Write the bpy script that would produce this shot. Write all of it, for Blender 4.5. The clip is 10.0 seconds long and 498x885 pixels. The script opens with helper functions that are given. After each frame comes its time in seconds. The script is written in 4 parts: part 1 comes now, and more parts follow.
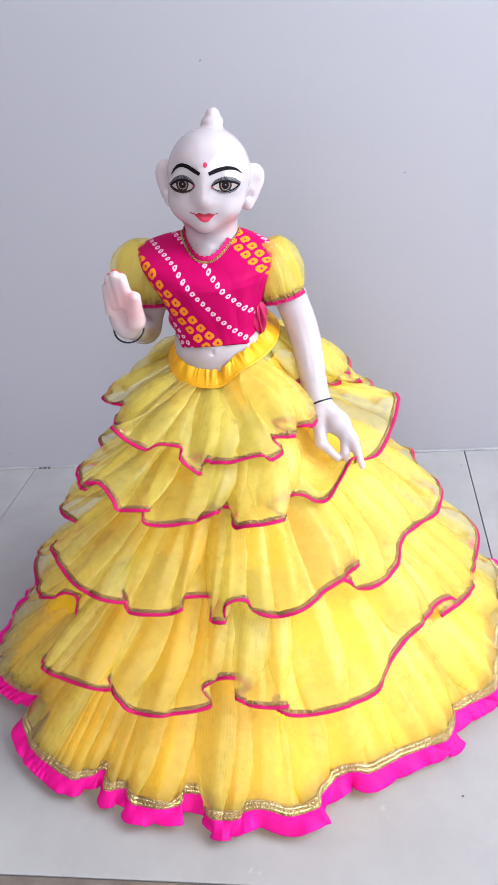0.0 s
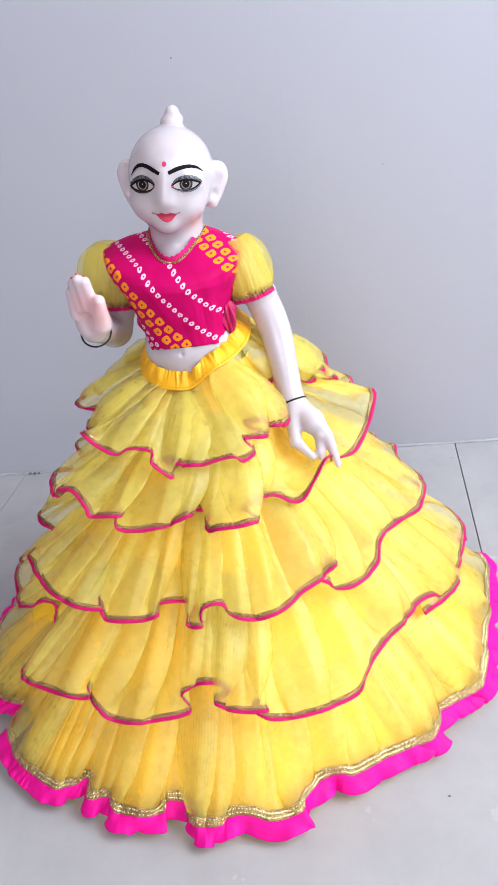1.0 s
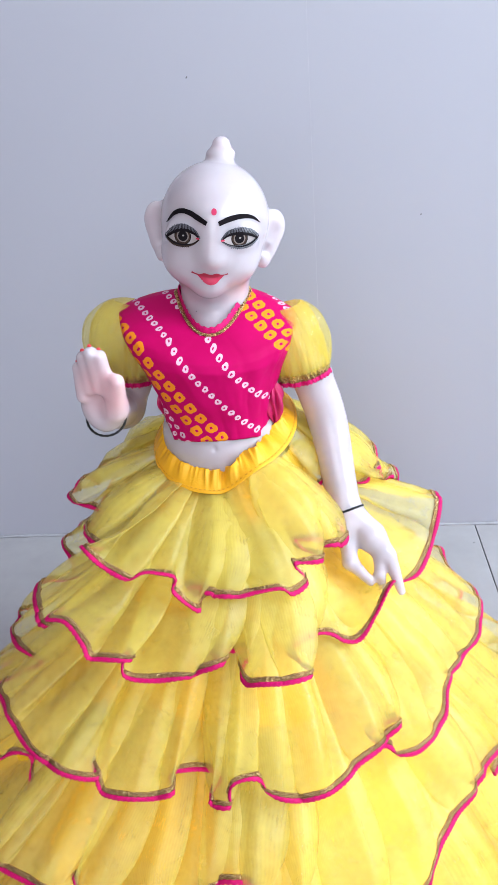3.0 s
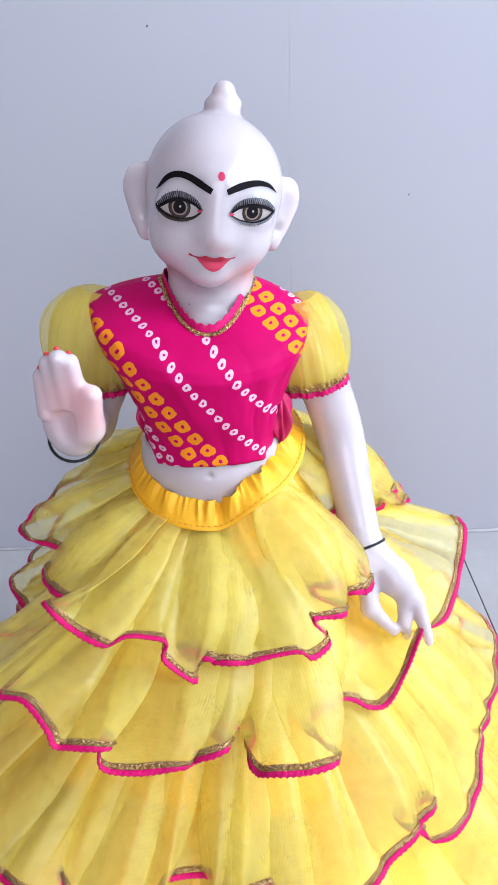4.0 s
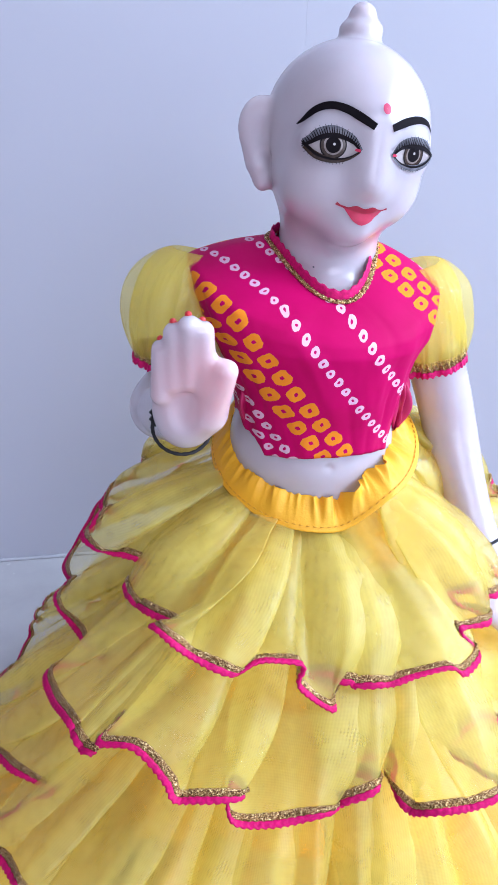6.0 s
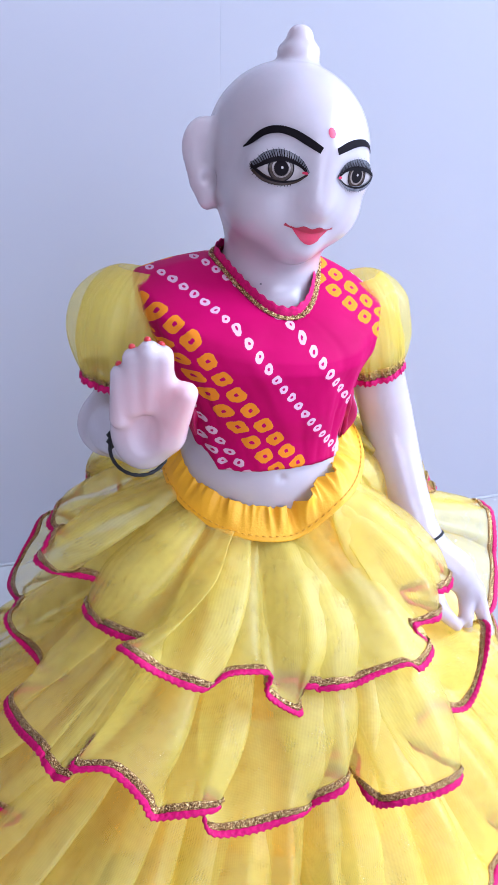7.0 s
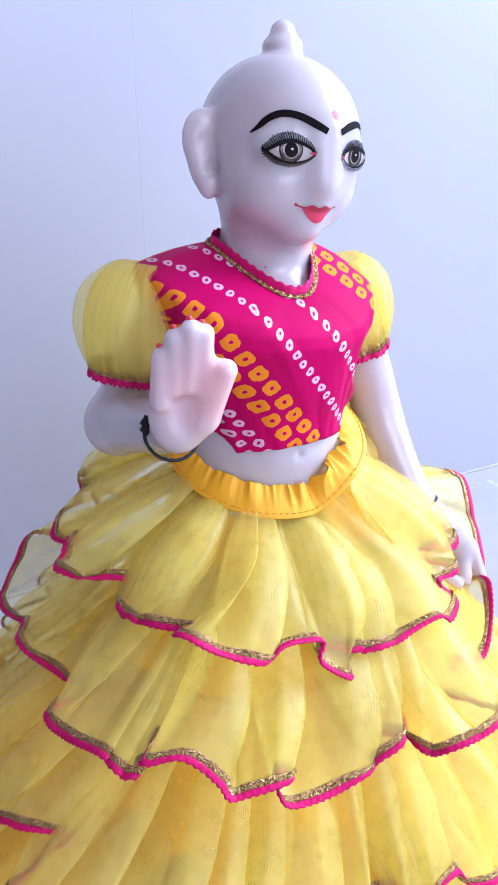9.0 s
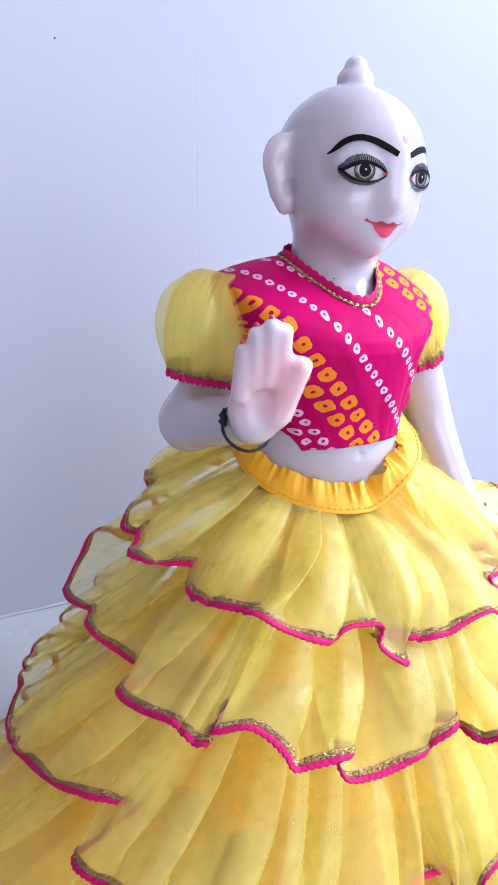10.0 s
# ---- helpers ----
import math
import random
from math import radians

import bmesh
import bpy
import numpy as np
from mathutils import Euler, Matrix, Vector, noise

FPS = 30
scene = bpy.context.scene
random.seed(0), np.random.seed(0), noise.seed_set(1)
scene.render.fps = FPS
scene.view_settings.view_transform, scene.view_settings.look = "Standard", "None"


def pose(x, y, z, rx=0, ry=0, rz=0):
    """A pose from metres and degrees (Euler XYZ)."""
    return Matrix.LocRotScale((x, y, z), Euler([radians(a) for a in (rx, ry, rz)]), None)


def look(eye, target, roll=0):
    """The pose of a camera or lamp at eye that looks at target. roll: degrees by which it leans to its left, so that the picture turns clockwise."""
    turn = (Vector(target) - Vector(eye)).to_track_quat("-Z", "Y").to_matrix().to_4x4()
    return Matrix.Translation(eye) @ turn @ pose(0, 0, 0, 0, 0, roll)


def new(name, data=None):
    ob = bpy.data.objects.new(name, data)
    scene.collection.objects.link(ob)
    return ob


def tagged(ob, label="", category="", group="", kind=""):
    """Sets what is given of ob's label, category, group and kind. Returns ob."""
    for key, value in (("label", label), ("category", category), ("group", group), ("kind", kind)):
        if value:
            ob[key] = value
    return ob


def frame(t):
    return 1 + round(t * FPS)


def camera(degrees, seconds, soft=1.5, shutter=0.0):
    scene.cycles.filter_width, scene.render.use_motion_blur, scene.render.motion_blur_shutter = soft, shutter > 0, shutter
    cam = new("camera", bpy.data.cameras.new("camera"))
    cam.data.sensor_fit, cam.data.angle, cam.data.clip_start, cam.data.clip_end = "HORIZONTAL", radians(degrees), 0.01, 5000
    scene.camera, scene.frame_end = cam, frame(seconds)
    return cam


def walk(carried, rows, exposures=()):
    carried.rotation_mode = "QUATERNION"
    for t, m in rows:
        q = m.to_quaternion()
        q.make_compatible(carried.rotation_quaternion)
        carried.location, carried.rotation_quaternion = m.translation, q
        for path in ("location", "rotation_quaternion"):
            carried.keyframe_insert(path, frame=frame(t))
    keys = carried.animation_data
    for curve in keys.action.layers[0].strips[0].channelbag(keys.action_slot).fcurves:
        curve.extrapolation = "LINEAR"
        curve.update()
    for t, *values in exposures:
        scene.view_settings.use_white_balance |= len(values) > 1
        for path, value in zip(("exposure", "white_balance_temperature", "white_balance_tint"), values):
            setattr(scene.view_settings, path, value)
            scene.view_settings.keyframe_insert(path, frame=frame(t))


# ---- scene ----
import functools

cam = camera(35.60, 10.0)
PATH = [
    (0, (0.1088, -0.5610, 0.5216), (-0.0463, 0.3089, 0.0534), -7.36),
    (0.5, (0.1244, -0.5582, 0.5191), (-0.0406, 0.3104, 0.0519), -8.41),
    (1, (0.1343, -0.5493, 0.5173), (-0.0321, 0.3171, 0.0466), -9.51),
    (1.5, (0.1216, -0.5404, 0.5242), (-0.0460, 0.3288, 0.0591), -8.19),
    (2, (0.1183, -0.5186, 0.5235), (-0.0559, 0.3550, 0.0691), -6.75),
    (2.5, (0.0985, -0.4812, 0.5289), (-0.0418, 0.4019, 0.0811), -4.95),
    (3, (0.0568, -0.4209, 0.5171), (-0.0381, 0.4657, 0.0644), -4.99),
    (3.2, (0.0450, -0.3936, 0.5198), (-0.0355, 0.4796, 0.0391), -4.65),
    (4.3, (-0.0000, -0.3197, 0.4900), (0.0262, 0.5603, 0.0157), -1.58),
    (4.5, (-0.0089, -0.3086, 0.4895), (0.0298, 0.5641, 0.0029), -1.23),
    (5, (-0.0315, -0.2993, 0.4785), (0.0502, 0.5764, 0.0027), -0.85),
    (5.5, (-0.0560, -0.2847, 0.4709), (0.0644, 0.5800, -0.0168), 0.30),
    (5.7, (-0.0688, -0.2842, 0.4647), (0.0597, 0.5853, -0.0121), 0.57),
    (6.8, (-0.0943, -0.2829, 0.4807), (0.0955, 0.5751, 0.0035), 0.54),
    (7, (-0.0994, -0.2792, 0.4796), (0.1475, 0.5580, -0.0085), 1.76),
    (7.5, (-0.1218, -0.2678, 0.4717), (0.1943, 0.5359, -0.0323), 1.41),
    (8, (-0.1332, -0.2587, 0.4671), (0.2425, 0.5251, -0.0274), 1.05),
    (8.5, (-0.1468, -0.2599, 0.4625), (0.2566, 0.5211, -0.0142), 0.72),
    (9, (-0.1594, -0.2741, 0.4627), (0.2399, 0.5262, 0.0153), 0.21),
    (9.5, (-0.1726, -0.2862, 0.4623), (0.2075, 0.5371, 0.0407), 0.23),
    (10, (-0.1891, -0.2921, 0.4564), (0.1918, 0.5400, 0.0532), 0.96),
]
walk(cam, [(t, look(eye, target, roll)) for t, eye, target, roll in PATH], [(0, 0.20, 6500, 5), (3, 0.15, 6100, 4), (4.5, 0.17, 5850, 6), (5.5, 0.22, 5450, 9), (8.5, 0.37, 5400, 13), (10, 0.47, 5600, 11)])

# ---- light ----
world = bpy.data.worlds.new("world")
scene.world = world
world.use_nodes = True
_n = world.node_tree.nodes
_sky = _n.new("ShaderNodeTexSky")
_sky.sky_type, _sky.sun_disc = "NISHITA", False
_sky.sun_elevation, _sky.sun_rotation = radians(48), radians(75)
_n["Background"].inputs["Strength"].default_value = 0.12
world.node_tree.links.new(_sky.outputs[0], _n["Background"].inputs["Color"])


def window_light(name, eye, target, w, h, watts, colour):
    d = bpy.data.lights.new(name, "AREA")
    d.shape, d.size, d.size_y, d.energy, d.color = "RECTANGLE", w, h, watts, colour
    ob = new(name, d)
    ob.matrix_world = look(eye, target)
    return ob


# daylight of two unseen openings: a window in the side wall and a wide doorway behind the camera
# both lamps, and their wall holes, are placed to balance light on statue and wall
window_light("window_daylight", (1.47, -0.36, 1.25), (-0.2, 0.05, 0.25), 1.3, 1.3, 54.0, (0.88, 0.94, 1.0))
window_light("doorway_daylight", (0.2, -2.30, 1.25), (0.0, 0.3, 0.5), 1.3, 1.9, 29.0, (1.0, 0.92, 0.97))


# ---- materials ----
def mat(name):
    m = bpy.data.materials.new(name)
    m.use_nodes = True
    t = m.node_tree
    return m, t.nodes, t.links, t.nodes["Principled BSDF"]


def noise_tex(nodes, links, scale, detail=4.0, coord="Object", rough=0.55):
    tc = nodes.new("ShaderNodeTexCoord")
    n = nodes.new("ShaderNodeTexNoise")
    n.inputs["Scale"].default_value, n.inputs["Detail"].default_value, n.inputs["Roughness"].default_value = scale, detail, rough
    links.new(tc.outputs[coord], n.inputs["Vector"])
    return n


def ramp(nodes, links, fac, stops):
    r = nodes.new("ShaderNodeValToRGB")
    el = r.color_ramp.elements
    while len(el) < len(stops):
        el.new(0.5)
    for e, (p, c) in zip(el, stops):
        e.position, e.color = p, (*c, 1)
    links.new(fac, r.inputs["Fac"])
    return r.outputs["Color"]


def bump(nodes, links, height, strength, distance, bsdf):
    b = nodes.new("ShaderNodeBump")
    b.inputs["Strength"].default_value, b.inputs["Distance"].default_value = strength, distance
    links.new(height, b.inputs["Height"])
    links.new(b.outputs[0], bsdf.inputs["Normal"])
    return b


def simple(name, colour, rough, vary=0.12, scale=60.0, metal=0.0, bump_mm=0.0, bump_scale=400.0, coat=0.0):
    m, n, l, p = mat(name)
    t = noise_tex(n, l, scale)
    lo = tuple(max(0.0, c * (1 - vary)) for c in colour)
    hi = tuple(min(1.0, c * (1 + vary)) for c in colour)
    l.new(ramp(n, l, t.outputs["Fac"], [(0.3, lo), (0.7, hi)]), p.inputs["Base Color"])
    p.inputs["Roughness"].default_value, p.inputs["Metallic"].default_value = rough, metal
    p.inputs["Coat Weight"].default_value = coat
    if bump_mm:
        t2 = noise_tex(n, l, bump_scale, 3.0)
        bump(n, l, t2.outputs["Fac"], 0.6, bump_mm / 1000, p)
    return m


def wall_material():
    m, n, l, p = mat("laminate_wall")
    t = noise_tex(n, l, 1.6, 6.0)
    l.new(ramp(n, l, t.outputs["Fac"], [(0.0, (0.375, 0.374, 0.437)), (1.0, (0.412, 0.411, 0.474))]), p.inputs["Base Color"])
    t2 = noise_tex(n, l, 7.0, 5.0)
    l.new(ramp(n, l, t2.outputs["Fac"], [(0.0, (0.36, 0.36, 0.36)), (1.0, (0.50, 0.50, 0.50))]), p.inputs["Roughness"])
    p.inputs["Specular IOR Level"].default_value = 0.35
    t3 = noise_tex(n, l, 16.0, 2.0)
    bump(n, l, t3.outputs["Fac"], 0.08, 0.001, p)
    return m


def tile_material(name, lo, hi, rough):
    m, n, l, p = mat(name)
    t = noise_tex(n, l, 9.0, 7.0, rough=0.65)
    info = n.new("ShaderNodeObjectInfo")
    mix = n.new("ShaderNodeMix")
    mix.data_type, mix.blend_type = "RGBA", "MULTIPLY"
    mix.inputs["Factor"].default_value = 1.0
    l.new(ramp(n, l, t.outputs["Fac"], [(0.3, lo), (0.72, hi)]), mix.inputs["A"])
    l.new(ramp(n, l, info.outputs["Random"], [(0.0, (0.95, 0.95, 0.95)), (1.0, (1, 1, 1))]), mix.inputs["B"])
    l.new(mix.outputs["Result"], p.inputs["Base Color"])
    t2 = noise_tex(n, l, 22.0, 5.0)
    l.new(ramp(n, l, t2.outputs["Fac"], [(0.3, (rough,) * 3), (0.75, (rough + 0.14,) * 3)]), p.inputs["Roughness"])
    t3 = noise_tex(n, l, 120.0, 3.0)
    bump(n, l, t3.outputs["Fac"], 0.15, 0.0006, p)
    return m


def marble_material():
    m, n, l, p = mat("polished_white_marble")
    t = noise_tex(n, l, 26.0, 6.0)
    base = ramp(n, l, t.outputs["Fac"], [(0.25, (0.46, 0.41, 0.45)), (0.6, (0.52, 0.465, 0.505)), (0.8, (0.56, 0.505, 0.54))])
    # rose tint rubbed on the raised palm
    tc = n.new("ShaderNodeTexCoord")
    d = n.new("ShaderNodeVectorMath")
    d.operation = "DISTANCE"
    d.inputs[1].default_value = (-0.060, -0.040, 0.356)
    l.new(tc.outputs["Object"], d.inputs[0])
    f = n.new("ShaderNodeMapRange")
    f.inputs["From Min"].default_value, f.inputs["From Max"].default_value = 0.004, 0.028
    f.inputs["To Min"].default_value, f.inputs["To Max"].default_value = 0.75, 0.0
    f.interpolation_type = "SMOOTHSTEP"
    l.new(d.outputs["Value"], f.inputs["Value"])
    mix = n.new("ShaderNodeMix")
    mix.data_type = "RGBA"
    mix.inputs["B"].default_value = (0.70, 0.42, 0.44, 1)
    l.new(f.outputs[0], mix.inputs["Factor"])
    l.new(base, mix.inputs["A"])
    l.new(mix.outputs["Result"], p.inputs["Base Color"])
    p.inputs["Roughness"].default_value = 0.26
    p.inputs["Coat Weight"].default_value, p.inputs["Coat Roughness"].default_value = 0.30, 0.07
    p.inputs["Subsurface Weight"].default_value = 0.8
    p.inputs["Subsurface Radius"].default_value = (0.0120, 0.0100, 0.0097)
    p.inputs["Subsurface Scale"].default_value = 1.0
    t2 = noise_tex(n, l, 70.0, 3.0)
    bump(n, l, t2.outputs["Fac"], 0.12, 0.0008, p)
    return m


def cloth_waves(n, l):
    """Fine warp and weft from the sheet's own UV, in threads of under half a millimetre."""
    uv = n.new("ShaderNodeUVMap")
    out = []
    for direction in ("X", "Y"):
        w = n.new("ShaderNodeTexWave")
        w.bands_direction = direction
        w.inputs["Scale"].default_value = 700.0
        w.inputs["Distortion"].default_value = 1.2
        w.inputs["Detail Scale"].default_value = 0.6
        l.new(uv.outputs[0], w.inputs["Vector"])
        out.append(w.outputs["Fac"])
    mx = n.new("ShaderNodeMath")
    mx.operation = "ADD"
    l.new(out[0], mx.inputs[0])
    l.new(out[1], mx.inputs[1])
    return mx.outputs[0]


def organza(name, lo, hi, cover, glow=0.45):
    """Sheer woven cloth: gaps between threads let the view through, threads scatter light both ways and glint."""
    m, n, l, p = mat(name)
    out = n["Material Output"]
    t = noise_tex(n, l, 14.0, 3.0)
    colour = ramp(n, l, t.outputs["Fac"], [(0.3, lo), (0.7, hi)])
    l.new(colour, p.inputs["Base Color"])
    p.inputs["Roughness"].default_value = 0.38
    p.inputs["Sheen Weight"].default_value = 0.28
    p.inputs["Sheen Roughness"].default_value = 0.4
    p.inputs["Specular IOR Level"].default_value = 0.90
    p.inputs["Coat Weight"].default_value = 1.0
    p.inputs["Coat Roughness"].default_value = 0.10
    weave = cloth_waves(n, l)
    bump(n, l, weave, 0.10, 0.0003, p)
    # single flat threads that catch the light
    t2 = noise_tex(n, l, 1200.0, 1.0)
    gl = n.new("ShaderNodeBump")
    gl.inputs["Strength"].default_value, gl.inputs["Distance"].default_value = 0.9, 0.0006
    l.new(t2.outputs["Fac"], gl.inputs["Height"])
    l.new(gl.outputs[0], p.inputs["Coat Normal"])
    tr = n.new("ShaderNodeBsdfTranslucent")
    deep = n.new("ShaderNodeMix")
    deep.data_type, deep.blend_type = "RGBA", "MULTIPLY"
    deep.inputs["Factor"].default_value = 1.0
    deep.inputs["B"].default_value = (1.0, 0.85, 0.28, 1)
    l.new(colour, deep.inputs["A"])
    l.new(deep.outputs["Result"], tr.inputs["Color"])
    mix = n.new("ShaderNodeMixShader")
    mix.inputs["Fac"].default_value = glow
    l.new(p.outputs[0], mix.inputs[1])
    l.new(tr.outputs[0], mix.inputs[2])
    gap = n.new("ShaderNodeBsdfTransparent")
    gap.inputs["Color"].default_value = (1.0, 0.985, 0.80, 1)
    open_ = n.new("ShaderNodeMixShader")
    t3 = noise_tex(n, l, 120.0, 3.0)
    f = n.new("ShaderNodeMapRange")
    f.inputs["From Min"].default_value, f.inputs["From Max"].default_value = 0.3, 0.7
    f.inputs["To Min"].default_value, f.inputs["To Max"].default_value = cover - 0.07, cover + 0.01
    l.new(t3.outputs["Fac"], f.inputs["Value"])
    th = n.new("ShaderNodeMath")
    th.operation = "MULTIPLY_ADD"
    th.inputs[1].default_value, th.use_clamp = 0.026, True
    l.new(weave, th.inputs[0])
    l.new(f.outputs[0], th.inputs[2])
    l.new(th.outputs[0], open_.inputs["Fac"])
    l.new(gap.outputs[0], open_.inputs[1])
    l.new(mix.outputs[0], open_.inputs[2])
    l.new(open_.outputs[0], out.inputs["Surface"])
    return m


def braid_material(name, lo, mid, hi, grain):
    m, n, l, p = mat(name)
    t = noise_tex(n, l, grain, 2.0)
    l.new(ramp(n, l, t.outputs["Fac"], [(0.37, lo), (0.52, mid), (0.68, hi)]), p.inputs["Base Color"])
    p.inputs["Metallic"].default_value, p.inputs["Roughness"].default_value = 0.75, 0.30
    t2 = noise_tex(n, l, 1300.0, 2.0)
    bump(n, l, t2.outputs["Fac"], 1.0, 0.0012, p)
    return m


def print_material():
    """Magenta cloth with tie-dye rows: single rows of white rings and double rows of orange squares, on the slant."""
    m, n, l, p = mat("tie_dye_cotton")

    def op(kind, a, b=None, c=None):
        x = n.new("ShaderNodeMath")
        x.operation = kind
        for i, v in enumerate((a, b, c)):
            if v is None:
                continue
            if isinstance(v, (int, float)):
                x.inputs[i].default_value = v
            else:
                l.new(v, x.inputs[i])
        return x.outputs[0]

    uv = n.new("ShaderNodeUVMap")
    wob = n.new("ShaderNodeTexNoise")
    wob.inputs["Scale"].default_value = 260.0
    l.new(uv.outputs[0], wob.inputs["Vector"])
    sep = n.new("ShaderNodeSeparateXYZ")
    l.new(uv.outputs[0], sep.inputs[0])
    sw = n.new("ShaderNodeSeparateColor")
    l.new(wob.outputs["Color"], sw.inputs[0])
    u = op("ADD", sep.outputs[0], op("MULTIPLY", op("SUBTRACT", sw.outputs[0], 0.5), 0.0020))
    v = op("ADD", sep.outputs[1], op("MULTIPLY", op("SUBTRACT", sw.outputs[1], 0.5), 0.0020))

    def spot(across, step, shift, half_a, half_b, power):
        """1 in the ring, and 1 in its core, of a row of spots at that distance across the slant."""
        a = op("DIVIDE", op("SUBTRACT", v, across), half_a)
        cell = op("SUBTRACT", op("FRACT", op("DIVIDE", op("ADD", u, shift), step)), 0.5)
        b = op("DIVIDE", op("MULTIPLY", cell, step), half_b)
        d = op("ADD", op("POWER", op("ABSOLUTE", a), power), op("POWER", op("ABSOLUTE", b), power))
        return op("LESS_THAN", d, 1.0), op("LESS_THAN", d, 0.10 if power < 2.5 else 0.013)

    white = None
    for row, shift in ((0.0045, 0.0), (0.0215, 0.002), (-0.0290, 0.001), (-0.0345, 0.003), (0.0690, 0.003)):
        ring, core = spot(row, 0.0052, shift, 0.0019, 0.0017, 2.0)
        s = op("SUBTRACT", ring, core)
        white = s if white is None else op("MAXIMUM", white, s)
    orange = None
    for row, shift in ((-0.0108, 0.0), (-0.0190, 0.004), (0.0495, 0.001), (0.0577, 0.005)):
        ring, core = spot(row, 0.0086, shift, 0.0033, 0.0031, 3.2)
        s = op("SUBTRACT", ring, core)
        orange = s if orange is None else op("MAXIMUM", orange, s)
    t = noise_tex(n, l, 30.0, 4.0)
    base = ramp(n, l, t.outputs["Fac"], [(0.3, (0.40, 0.001, 0.083)), (0.7, (0.50, 0.001, 0.112))])
    m1 = n.new("ShaderNodeMix")
    m1.data_type = "RGBA"
    m1.inputs["B"].default_value = (0.76, 0.24, 0.015, 1)
    l.new(orange, m1.inputs["Factor"])
    l.new(base, m1.inputs["A"])
    m2 = n.new("ShaderNodeMix")
    m2.data_type = "RGBA"
    m2.inputs["B"].default_value = (0.68, 0.43, 0.57, 1)
    l.new(white, m2.inputs["Factor"])
    l.new(m1.outputs["Result"], m2.inputs["A"])
    l.new(m2.outputs["Result"], p.inputs["Base Color"])
    p.inputs["Roughness"].default_value = 0.6
    p.inputs["Specular IOR Level"].default_value = 0.06
    t2 = noise_tex(n, l, 1500.0, 2.0)
    bump(n, l, t2.outputs["Fac"], 0.15, 0.0002, p)
    return m


WALL = wall_material()
TILE = tile_material("glazed_floor_tile", (0.36, 0.35, 0.37), (0.44, 0.43, 0.45), 0.16)
DARK_TILE = tile_material("brown_granite", (0.06, 0.045, 0.04), (0.30, 0.25, 0.22), 0.25)
GROUT = simple("dark_grout", (0.27, 0.26, 0.265), 0.9)
CAULK = simple("white_caulk", (0.36, 0.36, 0.40), 0.5)
# for the unseen west wall: dark, to cut bounced light from the left
UNSEEN_BROWN = simple("unseen_brown_wall", (0.25, 0.20, 0.18), 0.55, 0.15, 6.0)
PLASTER = simple("white_plaster", (0.78, 0.77, 0.76), 0.8, 0.04, 3.0)
STAIN = simple("grey_stain", (0.14, 0.13, 0.14), 0.8)
MARBLE = marble_material()
BLACK = simple("black_paint", (0.008, 0.006, 0.008), 0.7)
BLACK.node_tree.nodes["Principled BSDF"].inputs["Specular IOR Level"].default_value = 0.06
GREY = simple("grey_paint", (0.125, 0.122, 0.145), 0.22, 0.4, 500.0)
PALE = simple("pale_grey_paint", (0.19, 0.15, 0.14), 0.2, 0.2, 900.0)
WHITE = simple("white_paint", (0.37, 0.325, 0.325), 0.2, 0.03)
IRIS = simple("brown_grey_paint", (0.040, 0.024, 0.018), 0.25, 0.3, 900.0)
RED = simple("red_paint", (0.31, 0.006, 0.030), 0.28, 0.12, 200.0)
LIP = simple("pink_red_paint", (0.50, 0.035, 0.085), 0.22, 0.12, 200.0)
BINDI = simple("crimson_paint", (0.50, 0.02, 0.09), 0.35)
NAIL = simple("nail_paint", (0.55, 0.03, 0.04), 0.3)
PRINT = print_material()
TIE = simple("plain_magenta_cloth", (0.42, 0.001, 0.085), 0.55, 0.12, 90.0, bump_mm=0.4, bump_scale=300.0)
PINK = simple("hot_pink_braid", (0.52, 0.002, 0.115), 0.6, 0.25, 700.0, bump_mm=0.25, bump_scale=1100.0)
SATIN = simple("hot_pink_satin", (0.74, 0.001, 0.26), 0.6, 0.10, 60.0, bump_mm=0.3, bump_scale=900.0)
for _pink in (PINK, SATIN):
    _pink.node_tree.nodes["Principled BSDF"].inputs["Specular IOR Level"].default_value = 0.2
# the palest tone puts the braid's sparkle into its colour
GOLD = braid_material("gold_braid", (0.09, 0.035, 0.015), (0.42, 0.24, 0.08), (0.95, 0.77, 0.42), 1700.0)
SEQUIN = braid_material("gold_sequin_ribbon", (0.16, 0.09, 0.03), (0.50, 0.33, 0.11), (0.95, 0.82, 0.50), 1000.0)
ORGANZA = organza("yellow_organza", (0.98, 0.87, 0.20), (0.985, 0.90, 0.28), 0.36, 0.38)
SLEEVE = organza("yellow_organza_sleeve", (0.96, 0.87, 0.20), (0.98, 0.91, 0.32), 0.28)
SLEEVE_LINING = organza("yellow_sleeve_lining", (0.95, 0.83, 0.06), (0.97, 0.88, 0.14), 0.40)
LINING = simple("yellow_lining", (0.94, 0.55, 0.006), 0.6, 0.06, 40.0, bump_mm=0.3, bump_scale=900.0)
BAND = simple("amber_satin", (0.84, 0.42, 0.006), 0.55, 0.06, 50.0, bump_mm=0.3, bump_scale=900.0)
STITCH = simple("amber_thread", (0.66, 0.31, 0.004), 0.6)
DOT = simple("bright_gold_sequin", (0.98, 0.80, 0.42), 0.22, 0.2, 1500.0, metal=0.9)
THREAD = simple("black_thread", (0.008, 0.008, 0.010), 0.8, 0.3, 900.0, bump_mm=0.4, bump_scale=1500.0)


